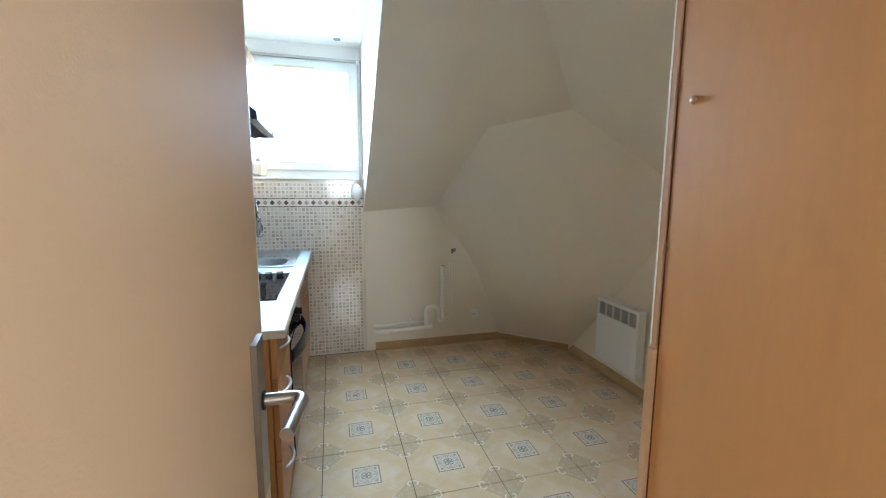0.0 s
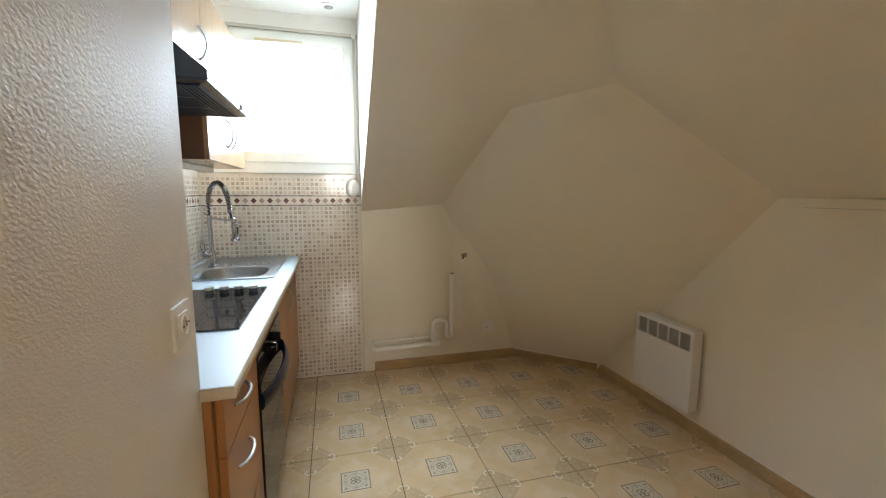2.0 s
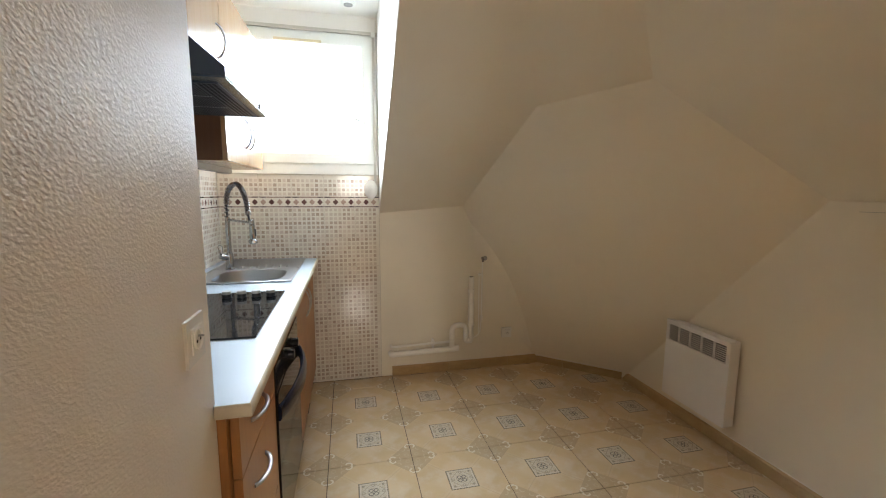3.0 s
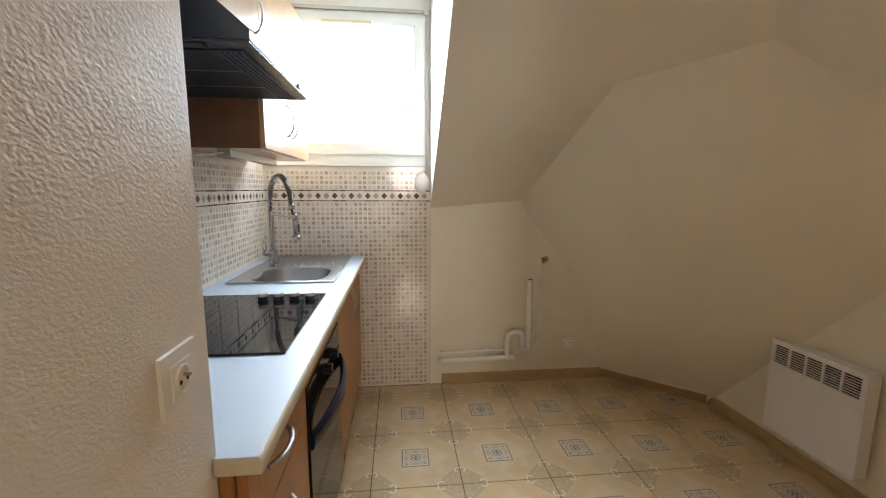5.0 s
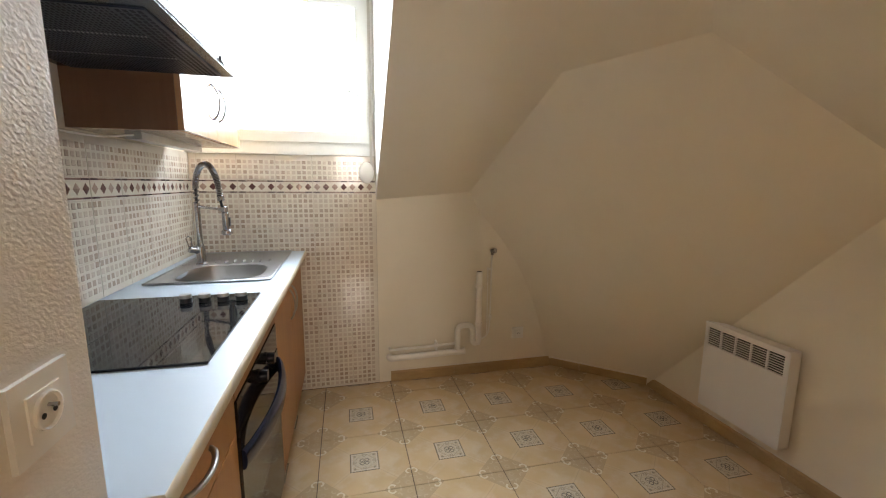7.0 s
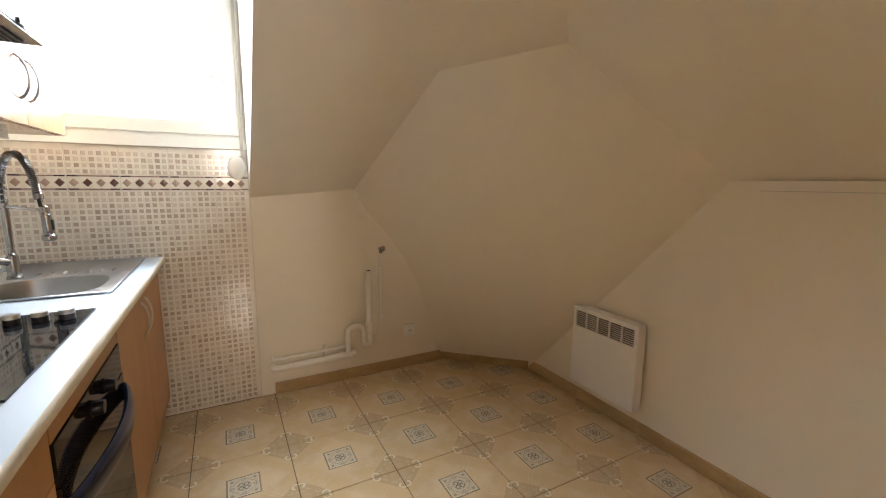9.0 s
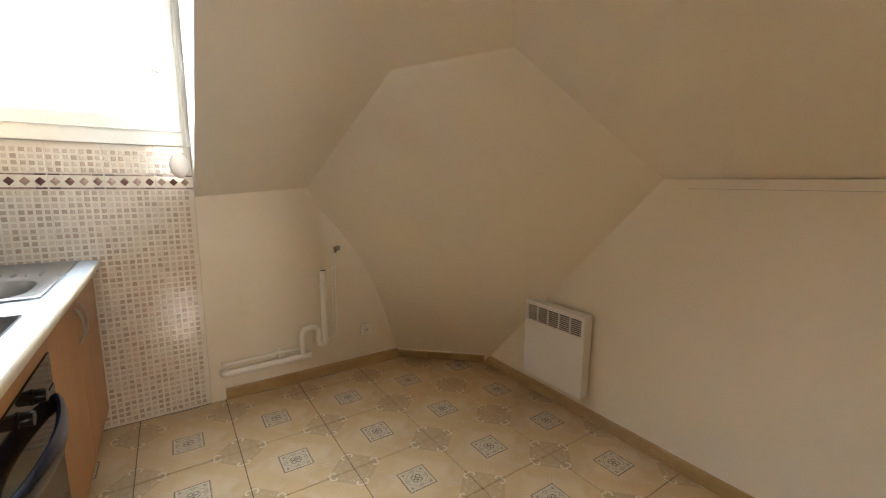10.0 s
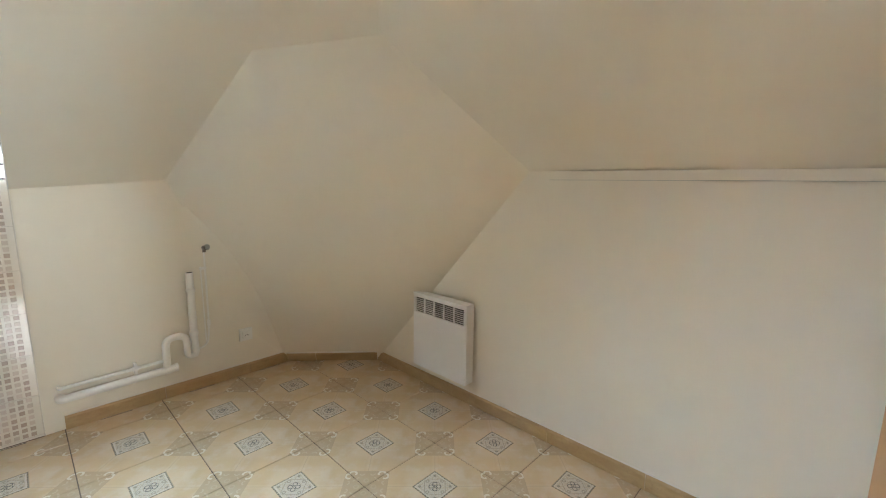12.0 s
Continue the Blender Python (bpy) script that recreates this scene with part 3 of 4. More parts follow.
def base_unit(name, y0, y1, label, top=0.881):
    u = thing(name, (-0.62, (y0 + y1) / 2, 0), label, "kitchen cabinet", "base cabinets under the worktop")
    part("body", box(-0.895, FRONT - 0.022, y0 + 0.001, y1 - 0.001, 0.13, top), M_BEECH, u)
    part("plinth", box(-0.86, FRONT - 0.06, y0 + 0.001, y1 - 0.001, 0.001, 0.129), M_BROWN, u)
    return u


drawers = base_unit("drawer_unit", -1.665, -1.235, "orange beech drawer unit with bow handles under the worktop end")
for z0, z1, hz in ((0.722, 0.876, 0.803), (0.412, 0.718, 0.627), (0.135, 0.408, 0.315)):
    d = part("drawer_front", box(FRONT - 0.019, FRONT, -1.662, -1.238, z0, z1), M_BEECH, drawers, bevel=0.0015)
    bow((FRONT, -1.562, hz), (FRONT, -1.42, hz), 0.024, parent=d)
part("filler_strip", box(STUB_X + 0.001, FRONT - 0.022, -1.679, -1.666, 0.001, 0.881), M_BEECH, drawers)

oven = thing("built_in_oven", (-0.6, -0.935, 0), "black built-in oven with dark glass door and navy bow handle", "oven")
part("housing", box(-0.895, FRONT - 0.022, -1.232, -0.642, 0.13, 0.881), M_BEECH, oven, "beech housing")
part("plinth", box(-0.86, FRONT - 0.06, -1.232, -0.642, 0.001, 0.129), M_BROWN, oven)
part("top_strip", box(FRONT - 0.019, FRONT, -1.231, -0.643, 0.797, 0.876), M_BEECH, oven, "beech strip above the oven", bevel=0.0015)
panel = part("control_panel", box(FRONT - 0.02, FRONT + 0.004, -1.229, -0.645, 0.700, 0.794), M_OVEN, oven, "dark glass control panel", bevel=0.002)
for y in (-0.99, -0.86):
    part("control_knob", lathe((FRONT + 0.004, y, 0.747), (1, 0, 0), ((0.021, 0), (0.021, 0.004), (0.0185, 0.006), (0.018, 0.026), (0.0165, 0.029), (0.006, 0.030))), M_KNOB, panel, smooth=True)
odoor = part("oven_door", box(FRONT - 0.02, FRONT + 0.006, -1.229, -0.645, 0.140, 0.696), M_OVEN, oven, "dark reflecting glass oven door", bevel=0.002)
pts, rad = [], []
for i in range(17):
    t = i / 16
    pts.append((FRONT + 0.008 + 0.044 * math.sin(math.pi * t) ** 0.8, -1.225 + 0.575 * t, 0.635))
    rad.append(0.028 + 0.008 * math.sin(math.pi * t))
part("door_handle", tube(pts, rad, 14, flat=0.4), M_NAVY, odoor, "wide navy bow handle", smooth=True)

sink_unit = base_unit("sink_unit", -0.640, 0.340, "orange beech double-door sink unit against the tiled wall", 0.75)
part("front_rail", box(FRONT - 0.04, FRONT - 0.022, -0.638, 0.339, 0.751, 0.881), M_BEECH, sink_unit)
part("end_panel", box(-0.895, FRONT - 0.041, -0.638, -0.622, 0.751, 0.881), M_BEECH, sink_unit)
for y0, y1, hy in ((-0.637, -0.152, -0.195), (-0.148, 0.337, -0.105)):
    d = part("door", box(FRONT - 0.019, FRONT, y0, y1, 0.135, 0.876), M_BEECH, sink_unit, bevel=0.0015)
    bow((FRONT, hy, 0.66), (FRONT, hy, 0.81), 0.024, parent=d)

# worktop, with the opening for the basin
BX0, BX1, BY0, BY1 = -0.765, -0.425, -0.395, -0.035
bm = bmesh.new()
TX0, TX1, TY0, TY1, TZ0, TZ1 = -0.908, -0.300, -1.690, 0.358, 0.883, 0.912
xs, ys = [TX0, BX0 - 0.01, BX1 + 0.01, TX1], [TY0, BY0 - 0.01, BY1 + 0.01, TY1]
top = thing("worktop", (-0.6, -0.67, TZ0), "white laminate worktop with cream front edge", "worktop")
grid = [[[bm.verts.new((x, y, z)) for z in (TZ0, TZ1)] for y in ys] for x in xs]
for i, j in itertools.product(range(3), range(3)):
    if (i, j) == (1, 1):
        continue
    for k in (0, 1):
        bm.faces.new([grid[a][b][k] for a, b in ((i, j), (i + 1, j), (i + 1, j + 1), (i, j + 1))])
loops = [[(i, 0) for i in range(4)] + [(3, j) for j in range(1, 4)] + [(i, 3) for i in (2, 1, 0)] + [(0, j) for j in (2, 1)],
         [(1, 1), (2, 1), (2, 2), (1, 2)]]
for loop in loops:
    for (a, b), (c, d) in zip(loop, loop[1:] + loop[:1]):
        bm.faces.new((grid[a][b][0], grid[c][d][0], grid[c][d][1], grid[a][b][1]))
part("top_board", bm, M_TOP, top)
bm = bmesh.new()
prof = [(-0.0, TZ0), (0.0055, TZ0 + 0.001), (0.007, TZ0 + 0.006), (0.007, TZ1 - 0.008), (0.004, TZ1 - 0.002), (0, TZ1 + 0.0005)]
rows_ = [[bm.verts.new((TX1 + dx, y, z)) for dx, z in prof] for y in (TY0 + 0.006, TY1)]
near = [bm.verts.new((TX1 + dx * 0.8, TY0 - dx * 0.8, z)) for dx, z in prof]
far_left = [bm.verts.new((STUB_X + 0.002, TY0 - dx, z)) for dx, z in prof]
for a, b in ((far_left, near), (near, rows_[0]), (rows_[0], rows_[1])):
    for i in range(len(prof) - 1):
        bm.faces.new((a[i], b[i], b[i + 1], a[i + 1]))
part("edge_band", bm, M_EDGE, top, "cream worktop edge", smooth=True)

# ---- sink and tap ----
sink = thing("sink", (-0.61, -0.04, 0.91), "stainless steel inset sink with ribbed drainer and oval basin", "sink")
SX0, SX1, SY0, SY1, SZ = -0.848, -0.374, -0.425, 0.330, 0.918


def oval(cx, cy, hx, hy, z, n=48, power=3.2):
    out = []
    for i in range(n):
        a = 2 * math.pi * i / n
        c, s = math.cos(a), math.sin(a)
        k = (abs(c) ** power + abs(s) ** power) ** (-1 / power)
        out.append((cx + hx * k * c, cy + hy * k * s, z))
    return out


def rect_ring(n, x0, x1, y0, y1, cx, cy, z):
    out = []
    for i in range(n):
        a = 2 * math.pi * i / n
        c, s = math.cos(a), math.sin(a)
        k = min(((x1 - cx) / c if c > 1e-6 else (x0 - cx) / c if c < -1e-6 else 9), ((y1 - cy) / s if s > 1e-6 else (y0 - cy) / s if s < -1e-6 else 9))
        out.append((cx + k * c, cy + k * s, z))
    return out


bm = bmesh.new()
CX, CY, HX, HY = -0.603, -0.222, 0.176, 0.182
BYM = -0.02
rings_ = [rect_ring(48, SX0, SX1, SY0, BYM, CX, CY, SZ), oval(CX, CY, HX + 0.010, HY + 0.010, SZ), oval(CX, CY, HX, HY, SZ - 0.004),
          oval(CX, CY, HX - 0.006, HY - 0.006, SZ - 0.03), oval(CX, CY, HX - 0.018, HY - 0.018, SZ - 0.125, power=2.8),
          oval(CX, CY, HX - 0.045, HY - 0.045, SZ - 0.150, power=2.5), oval(CX, CY, 0.04, 0.04, SZ - 0.156, power=2)]
vs = [[bm.verts.new(p) for p in r] for r in rings_]
for a, b in zip(vs, vs[1:]):
    for i in range(48):
        bm.faces.new((a[i], a[(i + 1) % 48], b[(i + 1) % 48], b[i]))
bm.faces.new(vs[-1])
part("basin", bm, M_STEEL, sink, smooth=True)
bm = box(SX0, SX1, BYM, SY1, SZ - 0.004, SZ)
part("drainer", bm, M_STEEL, sink)
part("rim", tube([(SX0, SY0, SZ), (SX1, SY0, SZ), (SX1, SY1, SZ), (SX0, SY1, SZ), (SX0, SY0, SZ)], 0.004, 8), M_STEEL, sink, smooth=True)
for i in range(7):
    x = -0.70 + 0.042 * i
    part("drainer_rib", tube([(x, 0.000, SZ - 0.001), (x, 0.01, SZ + 0.004), (x, 0.035, SZ + 0.004), (x, 0.05, SZ - 0.001)], 0.0065, 8, flat=0.8), M_STEEL, sink, smooth=True)
part("drain_plug", lathe((CX, CY, SZ - 0.156), (0, 0, 1), ((0.038, 0), (0.036, 0.004), (0.02, 0.003), (0.012, 0.012), (0.004, 0.014))), M_CHROME, sink, smooth=True)

tap = thing("kitchen_tap", (-0.755, -0.022, 0.918), "chrome spring-neck kitchen tap with pull-down spray head", "tap")
F = Vector((-0.755, -0.022, 0))
DIR = Vector((0.155, -0.125, 0))
part("tap_base", lathe(F + Vector((0, 0, 0.918)), (0, 0, 1), ((0.026, 0), (0.026, 0.006), (0.021, 0.012), (0.020, 0.085), (0.015, 0.10), (0.012, 0.105))), M_CHROME, tap, smooth=True)
part("tap_column", cyl(F + Vector((0, 0, 1.02)), (0, 0, 1), 0.0125, 0.20), M_CHROME, tap, smooth=True)
part("side_valve", cyl(F + Vector((0, 0, 0.985)), (-0.6, -0.6, 0.25), 0.016, 0.055), M_CHROME, tap, smooth=True)
lp = F + Vector((-0.036, -0.036, 1.0))
part("lever_loop", tube([lp, lp + Vector((-0.012, -0.004, 0.055)), lp + Vector((-0.004, 0.002, 0.064)), lp + Vector((0.008, 0.004, 0.055)), lp + Vector((0.010, 0.004, 0.008))], 0.0032, 8), M_CHROME, tap, smooth=True)
arc = []
for i in range(33):
    a = math.pi * i / 32
    u = (1 - math.cos(a)) / 2
    h = 1.29 + 0.115 * math.sin(a) if a < math.pi / 2 else 1.25 + 0.155 * math.sin(a)
    arc.append(F + DIR * u * 0.86 + Vector((0, 0, h)))
neck = [F + Vector((0, 0, 1.20)), F + Vector((0, 0, 1.25))] + arc
part("hose", tube(neck + [F + DIR * 0.92 + Vector((0, 0, 1.20)), F + DIR + Vector((0, 0, 1.16))], 0.006, 10), M_BLACK, tap, "dark hose in the spring", smooth=True)
# the spring follows the neck
dense = curve_points(neck, 14)
pts = []
up = Vector((DIR.y, -DIR.x, 0)).normalized()
for i, q in enumerate(dense):
    d = (dense[min(i + 1, len(dense) - 1)] - dense[max(i - 1, 0)]).normalized()
    s = d.cross(up).normalized()
    a = i * 2 * math.pi / 7.0
    pts.append(q + (up * math.cos(a) + s * math.sin(a)) * 0.0125)
part("spring", tube(pts, 0.0030, 6), M_CHROME, tap, "coiled chrome spring", smooth=True)
part("holder_arm", tube([F + Vector((0, 0, 1.205)), F + DIR + Vector((0, 0, 1.195))], 0.006, 10), M_CHROME, tap, smooth=True)
part("spring_collar", lathe(F + DIR * 0.87 + Vector((0, 0, 1.258)), (0.15, -0.12, -1), ((0.0135, 0), (0.0155, 0.002), (0.0155, 0.020), (0.0125, 0.023))), M_CHROME, tap, smooth=True)
part("head_clip", lathe(F + DIR * 0.985 + Vector((0, 0, 1.212)), (0.02, -0.01, -1), ((0.009, 0), (0.0145, 0.004), (0.0150, 0.026), (0.0125, 0.029))), M_CHROME, tap, smooth=True)
part("spray_head", lathe(F + DIR + Vector((0, 0, 1.183)), (0.02, -0.01, -1), ((0.0120, 0), (0.0155, 0.004), (0.0160, 0.070), (0.0145, 0.078), (0.0225, 0.086), (0.0235, 0.100), (0.0150, 0.105))), M_CHROME, tap, smooth=True)
part("spray_button", box(F.x + DIR.x + 0.011, F.x + DIR.x + 0.020, F.y + DIR.y - 0.007, F.y + DIR.y + 0.007, 1.120, 1.160), M_BLACK, tap, bevel=0.002)

# ---- hob ----
hob = thing("hob", (-0.63, -0.95, 0.912), "black glass ceramic hob with four knobs", "hob")
part("glass_plate", box(-0.888, -0.371, -1.262, -0.645, 0.9125, 0.9185), M_HOB, hob, bevel=0.002)
for x in (-0.590, -0.532, -0.474, -0.416):
    kn = part("hob_knob", lathe((x, -0.735, 0.9186), (0, 0, 1), ((0.019, 0), (0.019, 0.014), (0.0185, 0.016))), M_BLACK, hob, "black knob", smooth=True)
    part("knob_cap", lathe((x, -0.735, 0.9347), (0, 0, 1), ((0.0185, 0), (0.0185, 0.010), (0.017, 0.012), (0.004, 0.012))), M_SATIN, kn, "silver cap", smooth=True)

# ---- hood and wall units ----
hood = thing("cooker_hood", (-0.65, -0.96, 1.68), "black visor cooker hood with perforated filters under the wall unit", "cooker hood")
HY0, HY1, HZ = -1.280, -0.640, 1.676
bm = bmesh.new()
prof = [(-0.905, HZ + 0.006), (-0.408, HZ + 0.006), (-0.408, HZ + 0.030), (-0.565, HZ + 0.165), (-0.905, HZ + 0.165)]
a = [bm.verts.new((x, HY0, z)) for x, z in prof]
b = [bm.verts.new((x, HY1, z)) for x, z in prof]
bm.faces.new(a), bm.faces.new(b[::-1])
for i in range(5):
    j = (i + 1) % 5
    bm.faces.new((a[i], b[i], b[j], a[j]))
part("hood_shell", bm, M_HOOD, hood, bevel=0.003)
part("lower_frame", box(-0.905, -0.410, HY0 + 0.002, HY1 - 0.002, HZ, HZ + 0.0055), M_HOOD, hood, bevel=0.001)
filt = part("filter_panel", box(-0.87, -0.445, HY0 + 0.06, HY1 - 0.03, HZ - 0.004, HZ - 0.0005), M_GRILLE, hood, "dark filter grille")
bm = bmesh.new()
for i, j in itertools.product(range(38), range(35)):
    if j in (11, 23):
        continue
    x, y = -0.864 + 0.0094 * i, HY0 + 0.066 + 0.0155 * j
    box(x, x + 0.0042, y, y + 0.0085, HZ - 0.0048, HZ - 0.0041, bm)
for i, j in itertools.product(range(4), range(27)):
    x, y = -0.503 + 0.0135 * i, HY0 + 0.068 + 0.0200 * j
    box(x, x + 0.0080, y, y + 0.0135, HZ - 0.0048, HZ - 0.0041, bm)
holes = part("filter_hole", bm, M_HOLE, filt)
tagged(holes, kind="stuff")
# embossed seam slots that catch light: the glints are set in as light metal
bm = bmesh.new()
for i, j in itertools.product(range(38), (11, 23)):
    x, y = -0.864 + 0.0094 * i, HY0 + 0.066 + 0.0155 * j
    box(x, x + 0.0030, y, y + 0.0060, HZ - 0.0052, HZ - 0.0041, bm)
seam = part("filter_seam", bm, M_SATIN, filt, "embossed seam dashes, their lit look put in as light metal")
tagged(seam, kind="stuff")
part("lamp_cover", box(-0.60, -0.52, HY0 + 0.014, HY0 + 0.048, HZ - 0.003, HZ), M_HOLE, hood, bevel=0.002)
part("switch_slider", box(-0.4075, -0.4035, -0.820, -0.785, HZ + 0.008, HZ + 0.022), M_BLACK, hood, bevel=0.001)

UX = -0.570
UTOP = 2.215


def wall_unit(name, y0, y1, z0, label, side):
    u = thing(name, (-0.74, (y0 + y1) / 2, z0), label, "wall cabinet", "wall cabinets over the worktop")
    part("carcass_side", box(-0.908, UX - 0.020, y0 + 0.001, y0 + 0.017, z0, UTOP), side, u)
    part("body", box(-0.908, UX - 0.020, y0 + 0.018, y1 - 0.001, z0, UTOP), M_BEECH_GLARE, u)
    return u


main = wall_unit("wall_cabinet", -0.668, 0.095, 1.492, "beech double-door wall cabinet beside the window, coloured paler for window glare", M_BROWN)
for y0, y1, hy in ((-0.704 + 0.038, -0.292, -0.330), (-0.288, 0.094, -0.250)):
    d = part("door", box(UX - 0.019, UX, y0, y1, 1.494, UTOP - 0.001), M_BEECH_GLARE, main, bevel=0.0015)
    bow((UX, hy, 1.575), (UX, hy, 1.715), 0.030, parent=d)
over = wall_unit("wall_cabinet_over_hood", -1.285, -0.670, HZ + 0.168, "beech cabinet above the cooker hood, coloured paler for window glare", M_BEECH_GLARE)
part("door", box(UX - 0.019, UX, -1.283, -0.671, HZ + 0.170, UTOP - 0.001), M_BEECH_GLARE, over, bevel=0.0015)
bow((UX, -0.715, 1.885), (UX, -0.715, 2.015), 0.030, parent=over)
strip = thing("under_cabinet_lamp", (-0.74, -0.30, 1.465), "grey slim lamp strip under the wall cabinet", "lamp")
part("lamp_case", box(-0.775, -0.725, -0.60, 0.02, 1.466, 1.491), M_STEEL, strip, bevel=0.003)
part("lamp_cable", tube(curve_points([(-0.75, -0.60, 1.48), (-0.80, -0.72, 1.462), (-0.86, -0.9, 1.47), (-0.895, -1.1, 1.475)]), 0.003, 6), M_PIPE, strip, "white cable", smooth=True)

# ---- sockets ----
def socket(name, at, normal, size, label, depth=0.010):
    """A round socket in a square plate; at is the plate's middle on the wall."""
    u = thing(name, at, label, "power socket")
    n = Vector(normal)
    s = Vector((0, 0, 1)).cross(n)
    c = Vector(at)

    def plate_box(h, d0, d1):
        p = [c + s * (i * h) + Vector((0, 0, k * h)) + n * d for i, k, d in itertools.product((-1, 1), (-1, 1), (d0, d1))]
        bm = bmesh.new()
        v = [bm.verts.new(q) for q in p]
        for f in ((0, 1, 3, 2), (4, 6, 7, 5), (0, 4, 5, 1), (2, 3, 7, 6), (0, 2, 6, 4), (1, 5, 7, 3)):
            bm.faces.new([v[i] for i in f])
        return bm
    h = size / 2
    part("socket_plate", plate_box(h, 0, depth * 0.6), M_PLASTIC, u, bevel=depth * 0.5, segments=4)
    part("insert", plate_box(h * 0.56, depth * 0.6, depth * 0.84), M_PLASTIC, u, bevel=0.0012)
    r = h * 0.47
    part("well_rim", lathe(c + n * depth * 0.84, n, ((r, 0), (r, 0.0035), (r * 0.93, 0.004), (r * 0.88, 0.001), (r * 0.85, 0.0004)), 32), M_PLASTIC, u, smooth=True)
    part("earth_pin", cyl(c + n * (depth + 0.0006) + Vector((0, 0, r * 0.30)), n, r * 0.11, 0.009, 12), M_CHROME, u, smooth=True)
    for k in (-1, 1):
        part("pin_hole", cyl(c + n * (depth + 0.0005) + s * (k * r * 0.42) - Vector((0, 0, r * 0.12)), n, r * 0.16, 0.0006, 12), M_HOLE, u)
    return u


socket("wall_socket", (STUB_X, -1.772, 1.089), (1, 0, 0), 0.086, "cream square power socket on the textured wall", 0.0095)
socket("low_socket", (1.118, NORTH, 0.275), (0, -1, 0), 0.080, "white square power socket low on the nook wall", 0.024)

# ---- pipes in the nook ----
PY = 0.328
waste = thing("waste_pipe", (0.45, PY, 0.12), "white painted waste pipe with swan-neck trap and open standpipe", "pipe")
part("low_run", tube(bent([(0.205, NORTH, 0.178), (0.205, PY, 0.178), (0.668, PY, 0.188), (0.700, PY, 0.189)], 0.02), 0.0205, 20), M_PIPE, waste, smooth=True)
part("trap_pipe", tube(bent([(0.664, PY, 0.190), (0.664, PY, 0.372), (0.772, PY, 0.372), (0.772, PY, 0.240), (0.815, PY, 0.240), (0.815, PY, 0.30)], 0.05, 8), 0.0195, 20), M_PIPE, waste, smooth=True)
bm = lathe((0.812, PY, 0.27), (0, 0, 1), ((0.021, 0), (0.0205, 0.02), (0.020, 0.47), (0.0165, 0.47), (0.0165, 0.40)), 20)
part("standpipe", bm, M_PIPE, waste, smooth=True)
for x, z in ((0.812, 0.36), (0.812, 0.62)):
    part("pipe_collar", lathe((x, PY, z), (0, 0, 1), ((0.0205, 0), (0.0245, 0.004), (0.0245, 0.022), (0.0205, 0.026)), 20), M_PIPE, waste, smooth=True)
part("elbow_collar", cyl((0.650, PY, 0.189), (1, 0, 0), 0.0245, 0.034, 20), M_PIPE, waste, smooth=True)
part("end_cap", cyl((0.700, PY, 0.1895), (1, 0, 0), 0.0235, 0.016, 20), M_PIPE, waste, smooth=True)
part("pipe_mouth", cyl((0.812, PY, 0.7385), (0, 0, 1), 0.0166, 0.0008, 20), M_HOLE, waste, "dark open mouth")
part("floor_bracket", box(0.800, 0.826, PY, NORTH, 0.222, 0.245), M_PIPE, waste, bevel=0.003)

feed = thing("water_pipes", (0.5, 0.35, 0.2), "thin white painted water pipes with a coupling along the wall", "pipe")
part("upper_run", tube(bent([(0.206, NORTH, 0.234), (0.206, PY + 0.008, 0.234), (0.650, PY + 0.008, 0.243), (0.650, PY + 0.02, 0.243)], 0.008), 0.009, 10), M_PIPE, feed, smooth=True)
part("upper_coupling", cyl((0.503, PY + 0.008, 0.2405), (1, 0, 0.02), 0.0135, 0.028, 12), M_PIPE, feed, smooth=True)
part("pipe_clip", box(0.513, 0.525, PY, NORTH, 0.205, 0.268), M_PIPE, feed, bevel=0.002)
part("riser", tube(bent([(0.905, 0.352, 0.862), (0.903, 0.352, 0.40), (0.892, 0.352, 0.275), (0.815, 0.352, 0.248)], 0.05), 0.0055, 10), M_PIPE, feed, smooth=True)
part("second_riser", tube(bent([(0.882, 0.358, 0.76), (0.884, 0.358, 0.29)], 0.05), 0.004, 8), M_PIPE, feed, smooth=True)
part("riser_coupling", cyl((0.903, 0.352, 0.392), (0, 0, 1), 0.011, 0.035, 12), M_PIPE, feed, smooth=True)
part("riser_clip", box(0.876, 0.912, 0.350, NORTH, 0.742, 0.756), M_PIPE, feed, bevel=0.002)

valve = thing("wall_valve", (0.905, 0.36, 0.875), "small chrome stop valve with a dark outlet on the nook wall", "valve")
part("wall_rose", cyl((0.905, NORTH, 0.878), (0, -1, 0), 0.022, 0.010, 20), M_PIPE, valve, smooth=True)
part("valve_body", cyl((0.905, 0.362, 0.876), (0, -1, 0), 0.012, 0.045, 16), M_PLATE, valve, smooth=True)
part("valve_outlet", cyl((0.905, 0.345, 0.878), (0, 0, -1), 0.009, 0.030, 14), M_PLATE, valve, smooth=True)
part("valve_knob", lathe((0.912, 0.330, 0.880), (0.5, -1, 0), ((0.008, 0), (0.017, 0.003), (0.017, 0.013), (0.010, 0.016))), M_CHROME, valve, smooth=True)

# ---- convector heater ----
heater = thing("convector_heater", (1.84, -0.745, 0.14), "white wall-mounted electric convector with slotted top grille", "heater")
CYN, CYF, CZ0, CZ1, CXF = -0.954, -0.528, 0.146, 0.604, 1.800
part("back_body", box(1.812, 1.862, CYN + 0.003, CYF - 0.003, CZ0 + 0.01, CZ1 - 0.006), M_HEATER, heater, bevel=0.004)
gz0, gz1 = 0.493, 0.585
part("front_panel", box(CXF, 1.8115, CYN, CYF, CZ0, gz0), M_HEATER, heater, bevel=0.0015)
